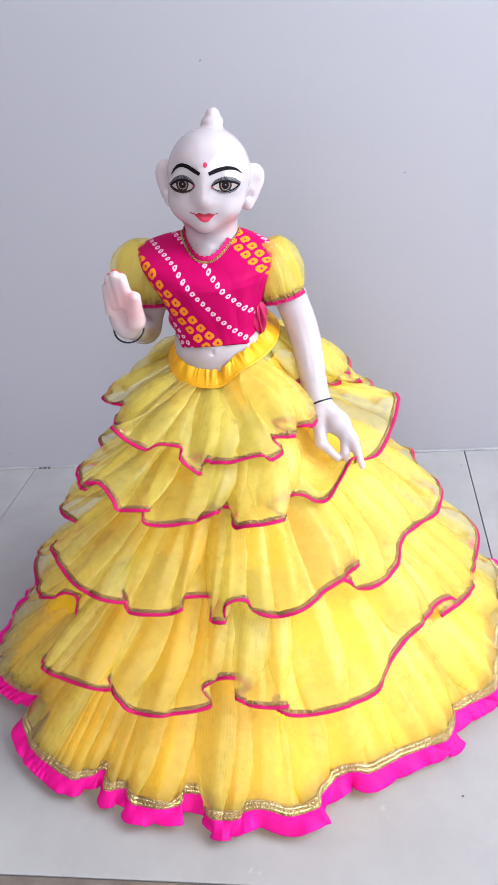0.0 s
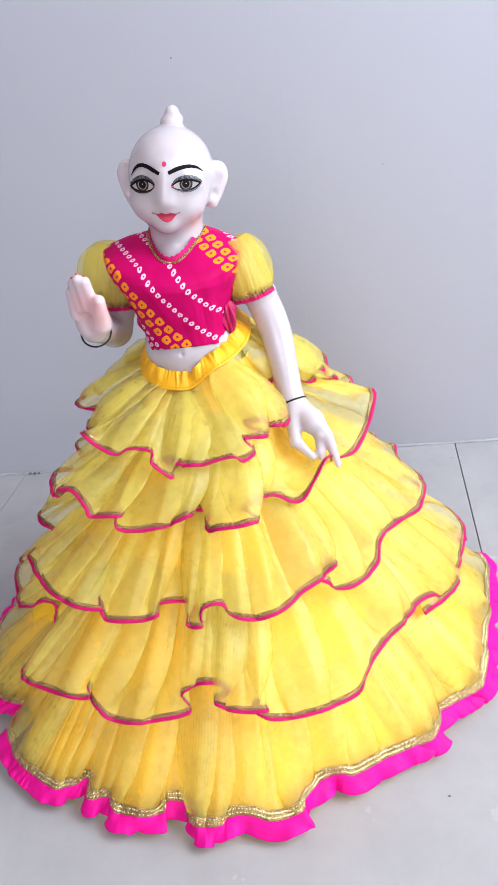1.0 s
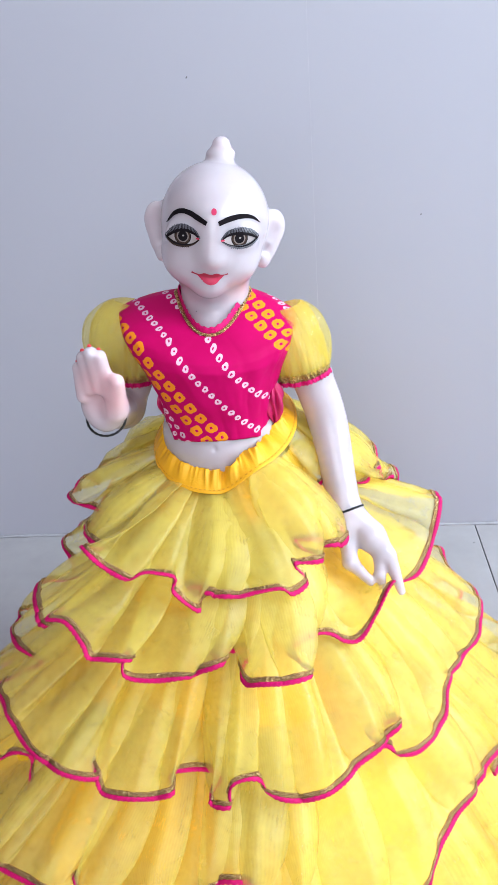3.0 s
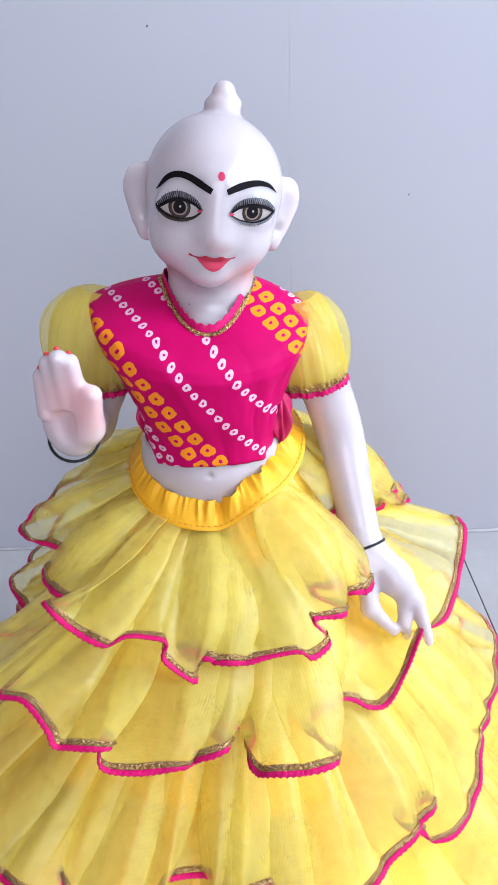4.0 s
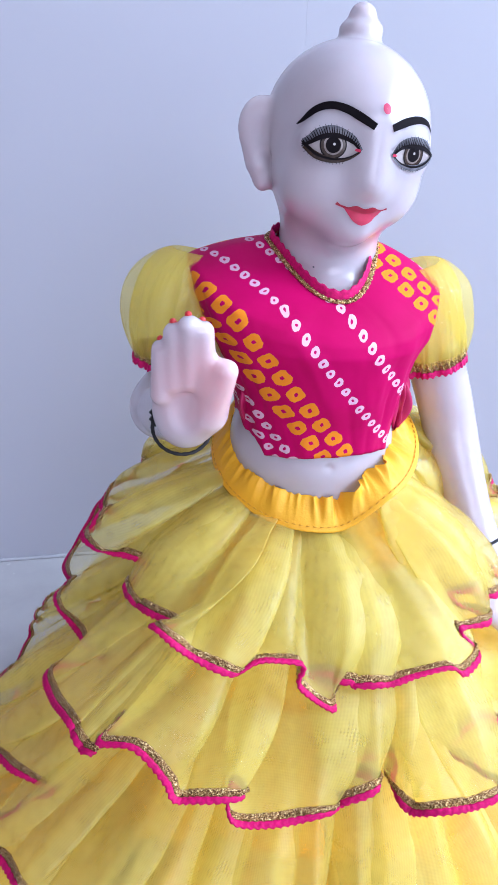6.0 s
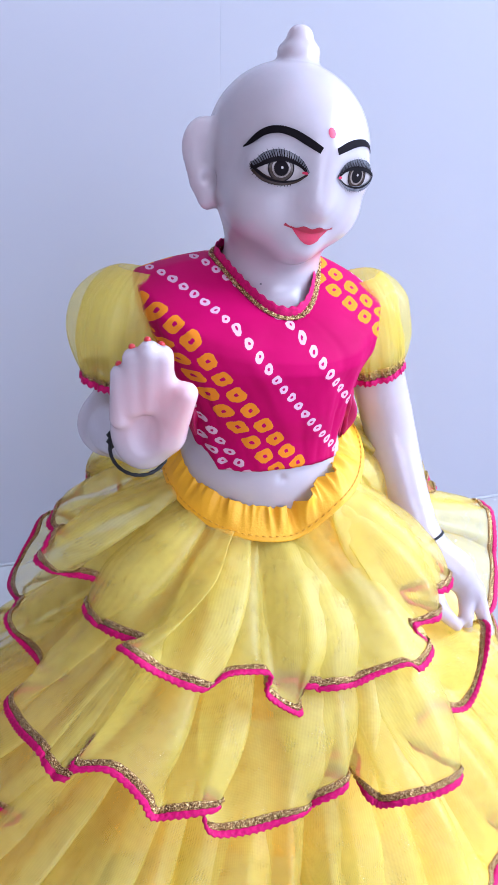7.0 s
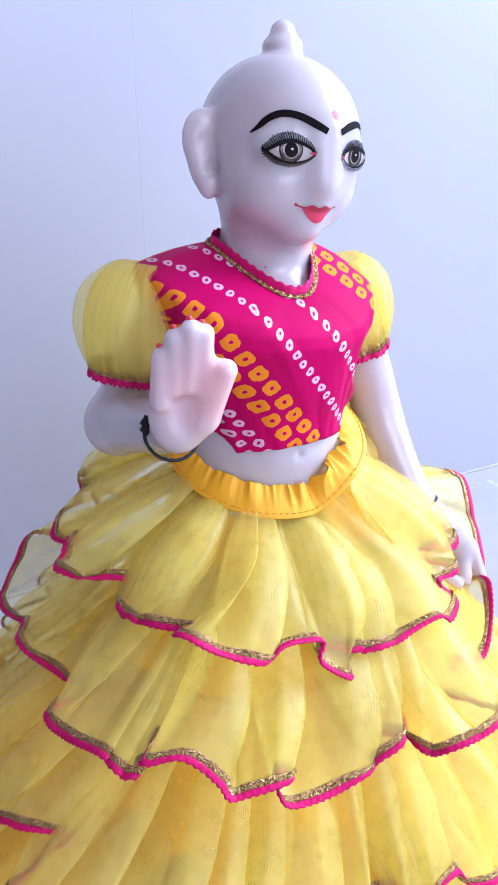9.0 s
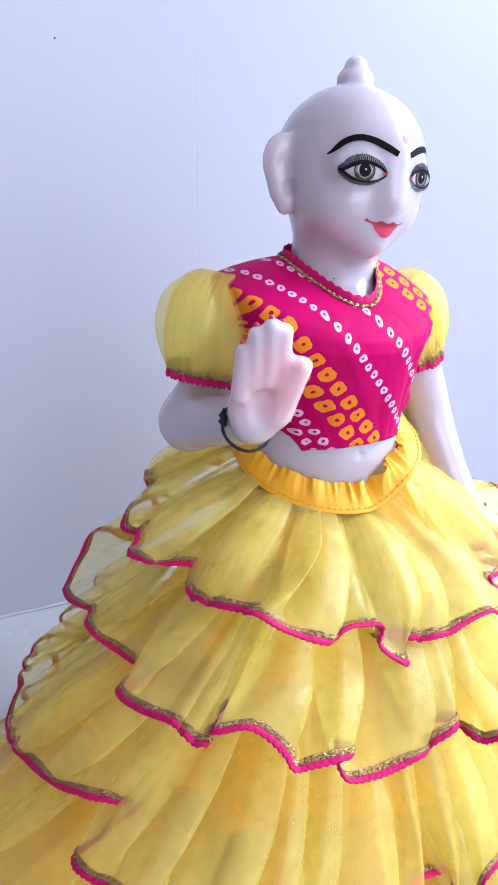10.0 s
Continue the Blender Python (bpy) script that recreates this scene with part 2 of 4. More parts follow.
# ---- mesh helpers ----
def mesh_of(name, verts, faces, mats, smooth=True, uvs=None, slots=None):
    me = bpy.data.meshes.new(name)
    me.from_pydata([tuple(v) for v in verts], [], [tuple(int(i) for i in f) for f in faces])
    for m in mats:
        me.materials.append(m)
    if smooth:
        me.polygons.foreach_set("use_smooth", [True] * len(me.polygons))
    if slots is not None:
        me.polygons.foreach_set("material_index", [int(s) for s in slots])
    if uvs is not None:
        layer = me.uv_layers.new(name="UVMap")
        idx = np.empty(len(me.loops), np.int32)
        me.loops.foreach_get("vertex_index", idx)
        layer.data.foreach_set("uv", np.asarray(uvs, np.float32)[idx].ravel())
    me.update()
    return me


def part(name, me, parent, label=""):
    ob = new(name, me)
    ob.parent = parent
    return tagged(ob, label)


def grid_faces(rows, cols, wrap=False):
    out = []
    for r in range(rows - 1):
        for c in range(cols if wrap else cols - 1):
            d = (c + 1) % cols
            out.append((r * cols + c, r * cols + d, (r + 1) * cols + d, (r + 1) * cols + c))
    return out


def box(name, lo, hi, material, bevel=0.0):
    bm = bmesh.new()
    bmesh.ops.create_cube(bm, size=1.0)
    for v in bm.verts:
        v.co = Vector([(a + b) / 2 + c * (b - a) for a, b, c in zip(lo, hi, v.co)])
    if bevel:
        bmesh.ops.bevel(bm, geom=bm.edges[:], offset=bevel, segments=2, profile=0.6, affect="EDGES")
    me = bpy.data.meshes.new(name)
    bm.to_mesh(me)
    bm.free()
    me.materials.append(material)
    return me


def catmull(points, n):
    """n points along a smooth open curve through the given ones, evenly by length."""
    p = np.asarray(points, float)
    p = np.vstack([2 * p[0] - p[1], p, 2 * p[-1] - p[-2]])
    out = []
    for i in range(1, len(p) - 2):
        t = np.linspace(0, 1, 24, endpoint=False)[:, None]
        a, b, c, d = p[i - 1], p[i], p[i + 1], p[i + 2]
        out.append(0.5 * (2 * b + (c - a) * t + (2 * a - 5 * b + 4 * c - d) * t**2 + (3 * b - a - 3 * c + d) * t**3))
    out = np.vstack([*out, p[-2:-1]])
    s = np.r_[0, np.cumsum(np.linalg.norm(np.diff(out, axis=0), axis=1))]
    at = np.linspace(0, s[-1], n)
    return np.stack([np.interp(at, s, out[:, k]) for k in range(out.shape[1])], 1)


def tube(centres, radii, sides=10):
    """Verts and faces of a closed tube along centres."""
    c = np.asarray(centres, float)
    t = np.gradient(c, axis=0)
    t /= np.linalg.norm(t, axis=1, keepdims=True) + 1e-12
    up = np.array([0, 0, 1.0]) if abs(t[0][2]) < 0.9 else np.array([1.0, 0, 0])
    verts = []
    n = np.cross(t[0], up)
    for i in range(len(c)):
        n = n - t[i] * (n @ t[i])
        n /= np.linalg.norm(n)
        b = np.cross(t[i], n)
        for k in range(sides):
            a = 2 * math.pi * k / sides
            verts.append(c[i] + radii[i] * (math.cos(a) * n + math.sin(a) * b))
    faces = grid_faces(len(c), sides, True)
    faces += [tuple(reversed(range(sides))), tuple(range((len(c) - 1) * sides, len(c) * sides))]
    return np.array(verts), faces


# ---- the room ----
LEFT, RIGHT, BACK, WALL_Y, HIGH = -1.77, 1.43, -2.40, 0.36, 2.6
TILE_X0, TILE_Y0, TILE_SIZE = -0.37, 0.36, 0.60

floor = tagged(new("floor", box("floor", (LEFT - 0.1, BACK - 0.1, -0.10), (RIGHT + 0.1, WALL_Y + 0.1, -0.003), GROUT)), "pale glazed square floor tiles with thin dark joints", "floor", kind="structure")
wall = tagged(new("wall_north", box("wall_north", (LEFT - 0.1, WALL_Y + 0.006, -0.1), (RIGHT + 0.1, WALL_Y + 0.12, HIGH), PLASTER)), "pale lavender glossy laminate wall with vertical joints", "wall", kind="structure")
ceiling = tagged(new("ceiling", box("ceiling", (LEFT - 0.1, BACK - 0.1, HIGH), (RIGHT + 0.1, WALL_Y + 0.12, HIGH + 0.1), PLASTER)), "plain white plaster ceiling", "ceiling", kind="structure")
# never in view; its brown is chosen to darken the left floor and skirt
tagged(new("wall_west", box("wall_west", (LEFT - 0.1, BACK, -0.003), (LEFT, WALL_Y, HIGH), UNSEEN_BROWN)), "unseen plain wall, dark brown to dim the left side", "wall", kind="structure")


def wall_with_opening(name, axis, at, thick, span, hole, label):
    """A wall across one axis with a rectangular hole right through it; span and hole: (lo, hi, z lo, z hi) along the wall."""
    lo, hi, z0, z1 = span
    a, b, c, d = hole
    me = bpy.data.meshes.new(name)
    bm = bmesh.new()
    for u0, u1, w0, w1 in ((lo, a, z0, z1), (b, hi, z0, z1), (a, b, d, z1), (a, b, z0, c)):
        if u1 - u0 < 1e-6 or w1 - w0 < 1e-6:
            continue
        made = bmesh.ops.create_cube(bm, size=1.0)["verts"]
        for v in made:
            u, w, k = (u0 + u1) / 2 + v.co.x * (u1 - u0), (w0 + w1) / 2 + v.co.z * (w1 - w0), at + thick * (0.5 + v.co.y)
            v.co = (k, u, w) if axis == "x" else (u, k, w)
    bm.to_mesh(me)
    bm.free()
    me.materials.append(PLASTER)
    return tagged(new(name, me), label, "wall", kind="structure")


wall_with_opening("wall_east", "x", RIGHT, 0.1, (BACK, WALL_Y, -0.003, HIGH), (-1.01, 0.29, 0.6, 1.9), "plain white plaster wall with a window opening")
wall_with_opening("wall_south", "y", BACK, -0.1, (LEFT, RIGHT, -0.003, HIGH), (-0.50, 0.90, -0.003, 2.1), "plain white plaster wall with a doorway")

for n, (x0, x1) in enumerate(((LEFT - 0.1, -1.163), (-1.163, 0.057), (0.057, 1.277), (1.277, RIGHT + 0.1))):
    part("panel", box("panel", (x0 + 0.00003, WALL_Y, 0.0005), (x1 - 0.00003, WALL_Y + 0.006, HIGH), WALL, 0.00008), wall)


def caulk_bead():
    """The uneven white filler along the foot of the wall."""
    rng = random.Random(4)
    n = 260
    xs = np.linspace(LEFT, RIGHT, n)
    verts = []
    for i, x in enumerate(xs):
        h = 0.0022 + 0.0016 * noise.noise((x * 21, 0, 0)) + 0.0010 * rng.random()
        d = 0.0022 + 0.0018 * noise.noise((x * 17, 5, 0)) + 0.0010 * rng.random()
        verts += [(x, WALL_Y, h), (x, WALL_Y - d * 0.5, h * 0.75), (x, WALL_Y - d, 0.0005), (x, WALL_Y + 0.001, -0.002)]
    return mesh_of("caulk", verts, grid_faces(n, 4, True), [CAULK])


part("caulk", caulk_bead(), wall, "uneven white caulk bead")


def fleck(name, centre, nor, size, seed, material, parent, label):
    """A small uneven blot or crumb, a flat dome on a surface."""
    rng = random.Random(seed)
    axis_a, axis_b = Vector(nor).orthogonal().normalized(), Vector(nor).cross(Vector(nor).orthogonal()).normalized()
    c, verts = Vector(centre), []
    for ring, lift in ((1.0, 0.0), (0.7, 0.25), (0.25, 0.35)):
        for k in range(14):
            a, r = 2 * math.pi * k / 14, size * ring * rng.uniform(0.7, 1.2)
            verts.append(c + axis_a * r * math.cos(a) + axis_b * r * 0.7 * math.sin(a) + Vector(nor) * size * lift)
    return part(name, mesh_of(name, verts, grid_faces(3, 14, True) + [tuple(range(28, 42))], [material]), parent, label)


for n_, (x_, z_, r_) in enumerate(((-0.055, 0.497, 0.0011), (0.160, 0.360, 0.0010), (-0.404, 0.025, 0.0009))):
    fleck("stain", (x_, WALL_Y - 0.0001, z_), (0, -1, 0), r_, n_, STAIN, wall, "tiny grey speck")
for n_, (x_, r_) in enumerate(((-0.362, 0.0028), (-0.355, 0.0032), (-0.348, 0.0024))):
    fleck("stain", (x_, WALL_Y - 0.0035, 0.0014), (0, -1, 0), r_, 20 + n_, STAIN, wall, "dark grime on the caulk")
for n_, (x_, y_, r_) in enumerate(((0.165, -0.165, 0.0012), (0.222, 0.321, 0.0011))):
    fleck("crumb", (x_, y_, 0.0003), (0, 0, 1), r_, 10 + n_, STAIN, floor, "tiny dark crumb")

# ---- the statue ----
MM = 0.001
HEAD = Vector((-1.0, 18.0, 428.0))
_hx = Vector((0.981, 0.117, -0.153)).normalized()
_hz = Vector((0.153, 0.0, 0.988))
_hz = (_hz - _hx * _hz.dot(_hx)).normalized()
_hy = _hz.cross(_hx)
HEAD_M = Matrix((_hx, _hy, _hz)).transposed()


def head_point(x, y, z):
    return HEAD + HEAD_M @ Vector((x, y, z))


class Field:
    """A soft union of rounded shapes on a grid of millimetres, turned into one smooth skin."""

    def __init__(self, lo, hi, step):
        self.lo, self.step = np.array(lo, np.float32), step
        n = [int((b - a) / step) + 1 for a, b in zip(lo, hi)]
        self.axes = [np.arange(k, dtype=np.float32) * step + a for k, a in zip(n, lo)]
        self.f = np.full(n, 60.0, np.float32)

    def window(self, centre, reach):
        cut = []
        for ax, c in zip(self.axes, centre):
            cut.append(slice(max(0, int((c - reach - ax[0]) / self.step)), max(0, int((c + reach - ax[0]) / self.step) + 2)))
        return tuple(cut)

    def blend(self, cut, d, k, minus=False):
        old = self.f[cut]
        if minus:
            h = np.clip(0.5 - 0.5 * (old + d) / k, 0, 1)
            self.f[cut] = old * (1 - h) - d * h + k * h * (1 - h)
        else:
            h = np.clip(0.5 + 0.5 * (old - d) / k, 0, 1)
            self.f[cut] = old * (1 - h) + d * h - k * h * (1 - h)

    def mesh_axes(self, cut):
        return np.meshgrid(*[ax[c] for ax, c in zip(self.axes, cut)], indexing="ij", sparse=True)

    def ellipsoid(self, c, r, k=4.0, turn=None, minus=False):
        cut = self.window(c, max(r) + 14)
        x, y, z = self.mesh_axes(cut)
        x, y, z = x - c[0], y - c[1], z - c[2]
        if turn is not None:
            t = np.array(turn.transposed())
            x, y, z = (t[i][0] * x + t[i][1] * y + t[i][2] * z for i in range(3))
        k0 = np.sqrt((x / r[0]) ** 2 + (y / r[1]) ** 2 + (z / r[2]) ** 2) + 1e-6
        k1 = np.sqrt((x / r[0] ** 2) ** 2 + (y / r[1] ** 2) ** 2 + (z / r[2] ** 2) ** 2) + 1e-6
        self.blend(cut, k0 * (k0 - 1) / k1, k, minus)

    def limb(self, a, b, ra, rb, k=4.0):
        a, b = np.array(a, float), np.array(b, float)
        mid, reach = (a + b) / 2, np.linalg.norm(b - a) / 2 + max(ra, rb) + 14
        cut = self.window(mid, reach)
        x, y, z = self.mesh_axes(cut)
        v = b - a
        t = np.clip(((x - a[0]) * v[0] + (y - a[1]) * v[1] + (z - a[2]) * v[2]) / (v @ v), 0, 1)
        d = np.sqrt((x - a[0] - t * v[0]) ** 2 + (y - a[1] - t * v[1]) ** 2 + (z - a[2] - t * v[2]) ** 2) - (ra + (rb - ra) * t)
        self.blend(cut, d, k)

    def skin(self):
        """One vertex in each cell that the surface passes through, at the mean of its edge crossings; quads across crossed edges."""
        f = self.f
        neg = f < 0
        n = np.array(f.shape) - 1
        core = [slice(0, k) for k in n]
        count = np.zeros(n, np.int8)
        for dx in (0, 1):
            for dy in (0, 1):
                for dz in (0, 1):
                    count += neg[dx : dx + n[0], dy : dy + n[1], dz : dz + n[2]]
        cells = np.argwhere((count > 0) & (count < 8))
        index = np.full(n, -1, np.int64)
        index[tuple(cells.T)] = np.arange(len(cells))
        total, hits = np.zeros((len(cells), 3)), np.zeros(len(cells))
        corners = [(a, b, c) for a in (0, 1) for b in (0, 1) for c in (0, 1)]
        for p in corners:
            for ax in range(3):
                if p[ax]:
                    continue
                q = list(p)
                q[ax] = 1
                fp, fq = f[tuple((cells + p).T)], f[tuple((cells + q).T)]
                cross = (fp < 0) != (fq < 0)
                t = np.where(cross, fp / np.where(cross, fp - fq, 1), 0)
                pos = np.tile(np.array(p, float), (len(cells), 1))
                pos[:, ax] += t
                total += pos * cross[:, None]
                hits += cross
        verts = (cells + total / hits[:, None]) * self.step + self.lo
        faces = []
        for ax in range(3):
            u, v = (ax + 1) % 3, (ax + 2) % 3
            a = [slice(None)] * 3
            b = [slice(None)] * 3
            a[ax], b[ax] = slice(0, -1), slice(1, None)
            e = np.argwhere(neg[tuple(a)] != neg[tuple(b)])
            e = e[(e[:, u] > 0) & (e[:, v] > 0) & (e[:, u] < n[u]) & (e[:, v] < n[v])]
            flip = neg[tuple(e.T)]
            quad = []
            for du, dv in ((-1, -1), (0, -1), (0, 0), (-1, 0)):
                c = e.copy()
                c[:, u] += du
                c[:, v] += dv
                quad.append(index[tuple(c.T)])
            quad = np.stack(quad, 1)
            quad[~flip] = quad[~flip][:, ::-1]
            faces.append(quad)
        return verts, np.vstack(faces)


def build_statue_skin():
    F = Field((-100, -56, 196), (112, 66, 482), 1.0)
    H = lambda *p: tuple(head_point(*p))  # noqa: E731
    # skull, jaw and chin
    F.ellipsoid(H(1.9, 4.5, 5), (30.3, 37.0, 31.0), 4, HEAD_M)
    F.ellipsoid(H(0, -5, -14), (23.4, 24.0, 19.0), 12, HEAD_M)
    F.ellipsoid(H(0, -20.5, -24.5), (8.5, 8.5, 8.0), 8, HEAD_M)
    for s in (-1, 1):
        F.ellipsoid(H(s * 14.0, -14.5, -12), (10, 11, 10), 10, HEAD_M)
        F.ellipsoid(H(s * 14.0, -42.0, 4.0), (12, 8, 7.0), 8, HEAD_M, minus=True)
        F.ellipsoid(H(s * 14.0, -22.0, 1.6), (10.0, 6.0, 6.0), 6, HEAD_M)
    # nose: a broad low bridge, a round tip and small wings
    F.limb(H(0.2, -26.4, 9.5), H(0.4, -31.2, -7.4), 4.4, 4.3, 9)
    for s in (-1, 1):
        F.ellipsoid(H(s * 4.6 + 0.3, -28.6, -8.8), (2.5, 3.8, 2.5), 1.5, HEAD_M)
    # lips
    F.ellipsoid(H(-2.1, -27.5, -17.6), (4.6, 3.2, 1.9), 1.8, HEAD_M)
    F.ellipsoid(H(3.0, -27.5, -17.5), (4.6, 3.2, 1.9), 1.8, HEAD_M)
    F.ellipsoid(H(0.8, -27.0, -20.9), (5.2, 3.6, 2.5), 1.5, HEAD_M)
    # ears: broad above, narrowing to the lobe, with a hollow
    for s, out in ((-1, 0.0), (1, 4.6)):
        tilt = HEAD_M @ Matrix.Rotation(s * radians(20), 3, "Z") @ Matrix.Rotation(s * radians(8), 3, "Y")
        F.ellipsoid(H(s * (29.6 + out), 9, 0.5), (8.8, 4.2, 11.5), 3, tilt)
        F.ellipsoid(H(s * (28.4 + out), 8, -9.0), (6.4, 4.0, 9.0), 3, tilt)
        F.ellipsoid(H(s * (26.6 + out), 6.0, -16.5), (4.2, 3.8, 5.0), 2.5, HEAD_M)
        F.ellipsoid(H(s * (32.4 + out), 3.6, -1.5), (3.8, 2.4, 7.0), 2.0, tilt, minus=True)
        F.ellipsoid(H(s * (28.6 + out), 2.6, -9.5), (2.6, 2.6, 3.2), 2.0, tilt, minus=True)
    # topknot
    F.ellipsoid((5.8, 28, 459.5), (8.8, 8.8, 7.6), 2)
    F.ellipsoid((6.6, 30, 465.5), (8.2, 8.0, 5.4), 1.5)
    F.ellipsoid((7.4, 31.5, 470.6), (5.0, 5.2, 4.6), 2.0)
    # neck and trunk
    F.limb((-1.5, 22.5, 412), (-3.8, 24.5, 378), 19.0, 20.6, 9)
    F.ellipsoid((-6, 23, 350), (40, 24, 37), 6)
    F.ellipsoid((-2.5, 16, 365), (20, 22, 20), 4)
    F.ellipsoid((-7, 17, 304), (36.5, 36, 34), 10)
    F.ellipsoid((-6, 18, 255), (38, 36, 60), 8)
    F.ellipsoid((-6, 18, 284), (36, 37, 26), 6)
    F.ellipsoid((-7.2, -20.5, 308.5), (2.0, 3.0, 2.4), 1.5, minus=True)
    # raised arm
    F.limb((-47, 26, 366), (-72, 32, 316), 13, 13.5, 8)
    F.limb((-72, 32, 316), (-67, -18, 334), 13.5, 10.0, 6)
    F.ellipsoid((-65.5, -29.5, 345), (12.6, 6.8, 17.0), 5)
    F.ellipsoid((-65, -37.5, 346), (6.0, 3.4, 8.0), 3, minus=True)
    for a, b, r in (((-74.5, -33, 352), (-73.8, -34.5, 369.5), 3.5), ((-69.8, -34, 357), (-69.4, -37, 376.0), 3.8),
                    ((-64.6, -35, 358), (-64.4, -39.5, 379.0), 3.9), ((-59.6, -35, 357), (-59.8, -39.5, 377.0), 3.8)):
        F.limb(a, b, r + 0.5, r, 1.8)
    F.limb((-57.5, -32, 343), (-52.0, -41, 363.0), 6.6, 4.0, 6)
    # lowered arm
    F.limb((33, 27, 361), (52, 26, 334), 12.5, 12.6, 8)
    arm = catmull([(50, 26.2, 337, 12.5), (56.5, 24.8, 318, 12.4), (61.0, 20.5, 300, 12.0), (65.0, 7.5, 277, 10.7), (69.5, -8.5, 256, 9.3)], 15)
    for p, q in zip(arm[:-1], arm[1:]):
        F.limb(p[:3], q[:3], p[3], q[3], 1.0)
    F.limb((69.5, -8.5, 256), (84, -18, 243), 9.5, 9.0, 4)
    F.limb((84, -18, 243), (92, -22.5, 234), 8.8, 6.2, 4)
    # index finger bent to meet the thumb, the others held together
    F.limb((89, -24, 233), (88.5, -29, 222), 4.3, 3.3, 3)
    F.limb((88.5, -29, 222), (90.2, -30.0, 214), 3.2, 2.5, 2)
    F.limb((95, -24, 231), (101.5, -31.5, 211), 4.6, 2.6, 3)
    F.limb((69, -16, 250), (70.6, -28.5, 232), 6.2, 4.6, 4)
    F.limb((70.6, -28.5, 232), (82.7, -31.3, 218.8), 4.5, 2.8, 3)
    return F.skin()


def build_statue():
    verts, faces = build_statue_skin()
    verts = verts * MM
    slots = np.zeros(len(faces), int)
    from_skin = [tuple(f) for f in faces]
    vs, fs, sl = [tuple(v) for v in verts], list(from_skin), list(slots)
    # hidden lower body down to the round foot plate
    prof = [(0.0, 0.052), (0.012, 0.055), (0.016, 0.040), (0.10, 0.036), (0.20, 0.036), (0.235, 0.030)]
    base = len(vs)
    for z, r in prof:
        for k in range(32):
            a = 2 * math.pi * k / 32
            vs.append((-0.006 + r * math.cos(a), 0.018 + r * math.sin(a), z + 0.0005))
    lower = grid_faces(len(prof), 32, True) + [tuple(reversed(range(32))), tuple(range((len(prof) - 1) * 32, len(prof) * 32))]
    fs += [tuple(base + i for i in f) for f in lower]
    sl += [0] * len(lower)
    # painted nails, thin caps on the fingertips
    for tip in ((-74.0, -34.4, 372.9), (-69.6, -36.8, 379.7), (-64.6, -39.2, 382.8), (-60.0, -39.2, 380.7)):
        start = len(vs)
        for a in range(7):
            for b in range(12):
                pa, pb = math.pi * a / 6, 2 * math.pi * b / 12
                vs.append(tuple((tip[0] + 1.25 * math.sin(pa) * math.cos(pb), tip[1] + 0.7 + 1.2 * math.cos(pa), tip[2] + 1.25 * math.sin(pa) * math.sin(pb))[q] * MM for q in range(3)))
        caps = grid_faces(7, 12, True)
        fs += [tuple(start + q for q in f) for f in caps]
        sl += [8] * len(caps)
    # face paint, laid over the skin
    from mathutils.bvhtree import BVHTree
    tree = BVHTree.FromPolygons([Vector(v) for v in verts], from_skin)
    way = HEAD_M @ Vector((0, 1, 0))

    def lay(x, z, lift):
        eye = (HEAD + HEAD_M @ Vector((x, -75, z))) * MM
        hit, nor, _, _ = tree.ray_cast(eye, way)
        if hit is None:
            return None
        return hit + nor * lift * MM

    def sheet(rows, slot, lift):
        """A patch of rows of (x, z) of one length, laid over the skin."""
        nonlocal vs, fs, sl
        pts = [[lay(x, z, lift) for x, z in row] for row in rows]
        start, cols = len(vs), len(rows[0])
        if any(q is None for r in pts for q in r):
            return
        vs += [tuple(q) for r in pts for q in r]
        new_faces = grid_faces(len(rows), cols)
        fs += [tuple(start + i for i in f) for f in new_faces]
        sl += [slot] * len(new_faces)

    def between(upper, lower, cols, rows):
        u, w = catmull(upper, cols), catmull(lower, cols)
        return [[tuple(u[c] + (w[c] - u[c]) * r / (rows - 1)) for c in range(cols)] for r in range(rows)]

    def stroke(points, widths, cols=24):
        c = catmull(points, cols)
        w = np.interp(np.linspace(0, 1, cols), np.linspace(0, 1, len(widths)), widths)
        t = np.gradient(c, axis=0)
        t /= np.linalg.norm(t, axis=1, keepdims=True) + 1e-9
        nrm = np.stack([-t[:, 1], t[:, 0]], 1)
        return [[tuple(c[i] + nrm[i] * w[i] * s) for i in range(cols)] for s in (0.5, 0.0, -0.5)]

    eyes = {
        -1: (((6.2, 1.7), (9.2, 4.0), (14.5, 5.0), (19.5, 3.5), (23.3, 0.6)),
             ((6.2, 1.7), (9.5, -1.0), (14.2, -2.3), (19.5, -1.7), (23.3, 0.6)),
             ((5.8, 2.4), (9.0, 6.2), (15.0, 8.0), (20.5, 6.0), (24.2, 2.0)), (15.1, 2.0),
             ((3.0, 9.9), (7.5, 11.9), (12.0, 13.6), (16.5, 13.7), (20.5, 11.2), (24.2, 5.6))),
        1: (((4.7, 1.9), (8.5, 4.5), (13.8, 5.4), (19.5, 4.8), (23.8, 2.9)),
            ((4.7, 1.9), (9.5, -0.4), (15.6, -1.1), (20.5, 0.4), (23.8, 2.9)),
            ((4.6, 2.7), (8.0, 6.7), (14.2, 8.5), (20.5, 7.5), (24.8, 4.2)), (14.5, 2.9),
            ((3.0, 10.3), (7.5, 12.2), (12.5, 13.5), (17.0, 13.7), (21.5, 12.5), (25.6, 9.4))),
    }
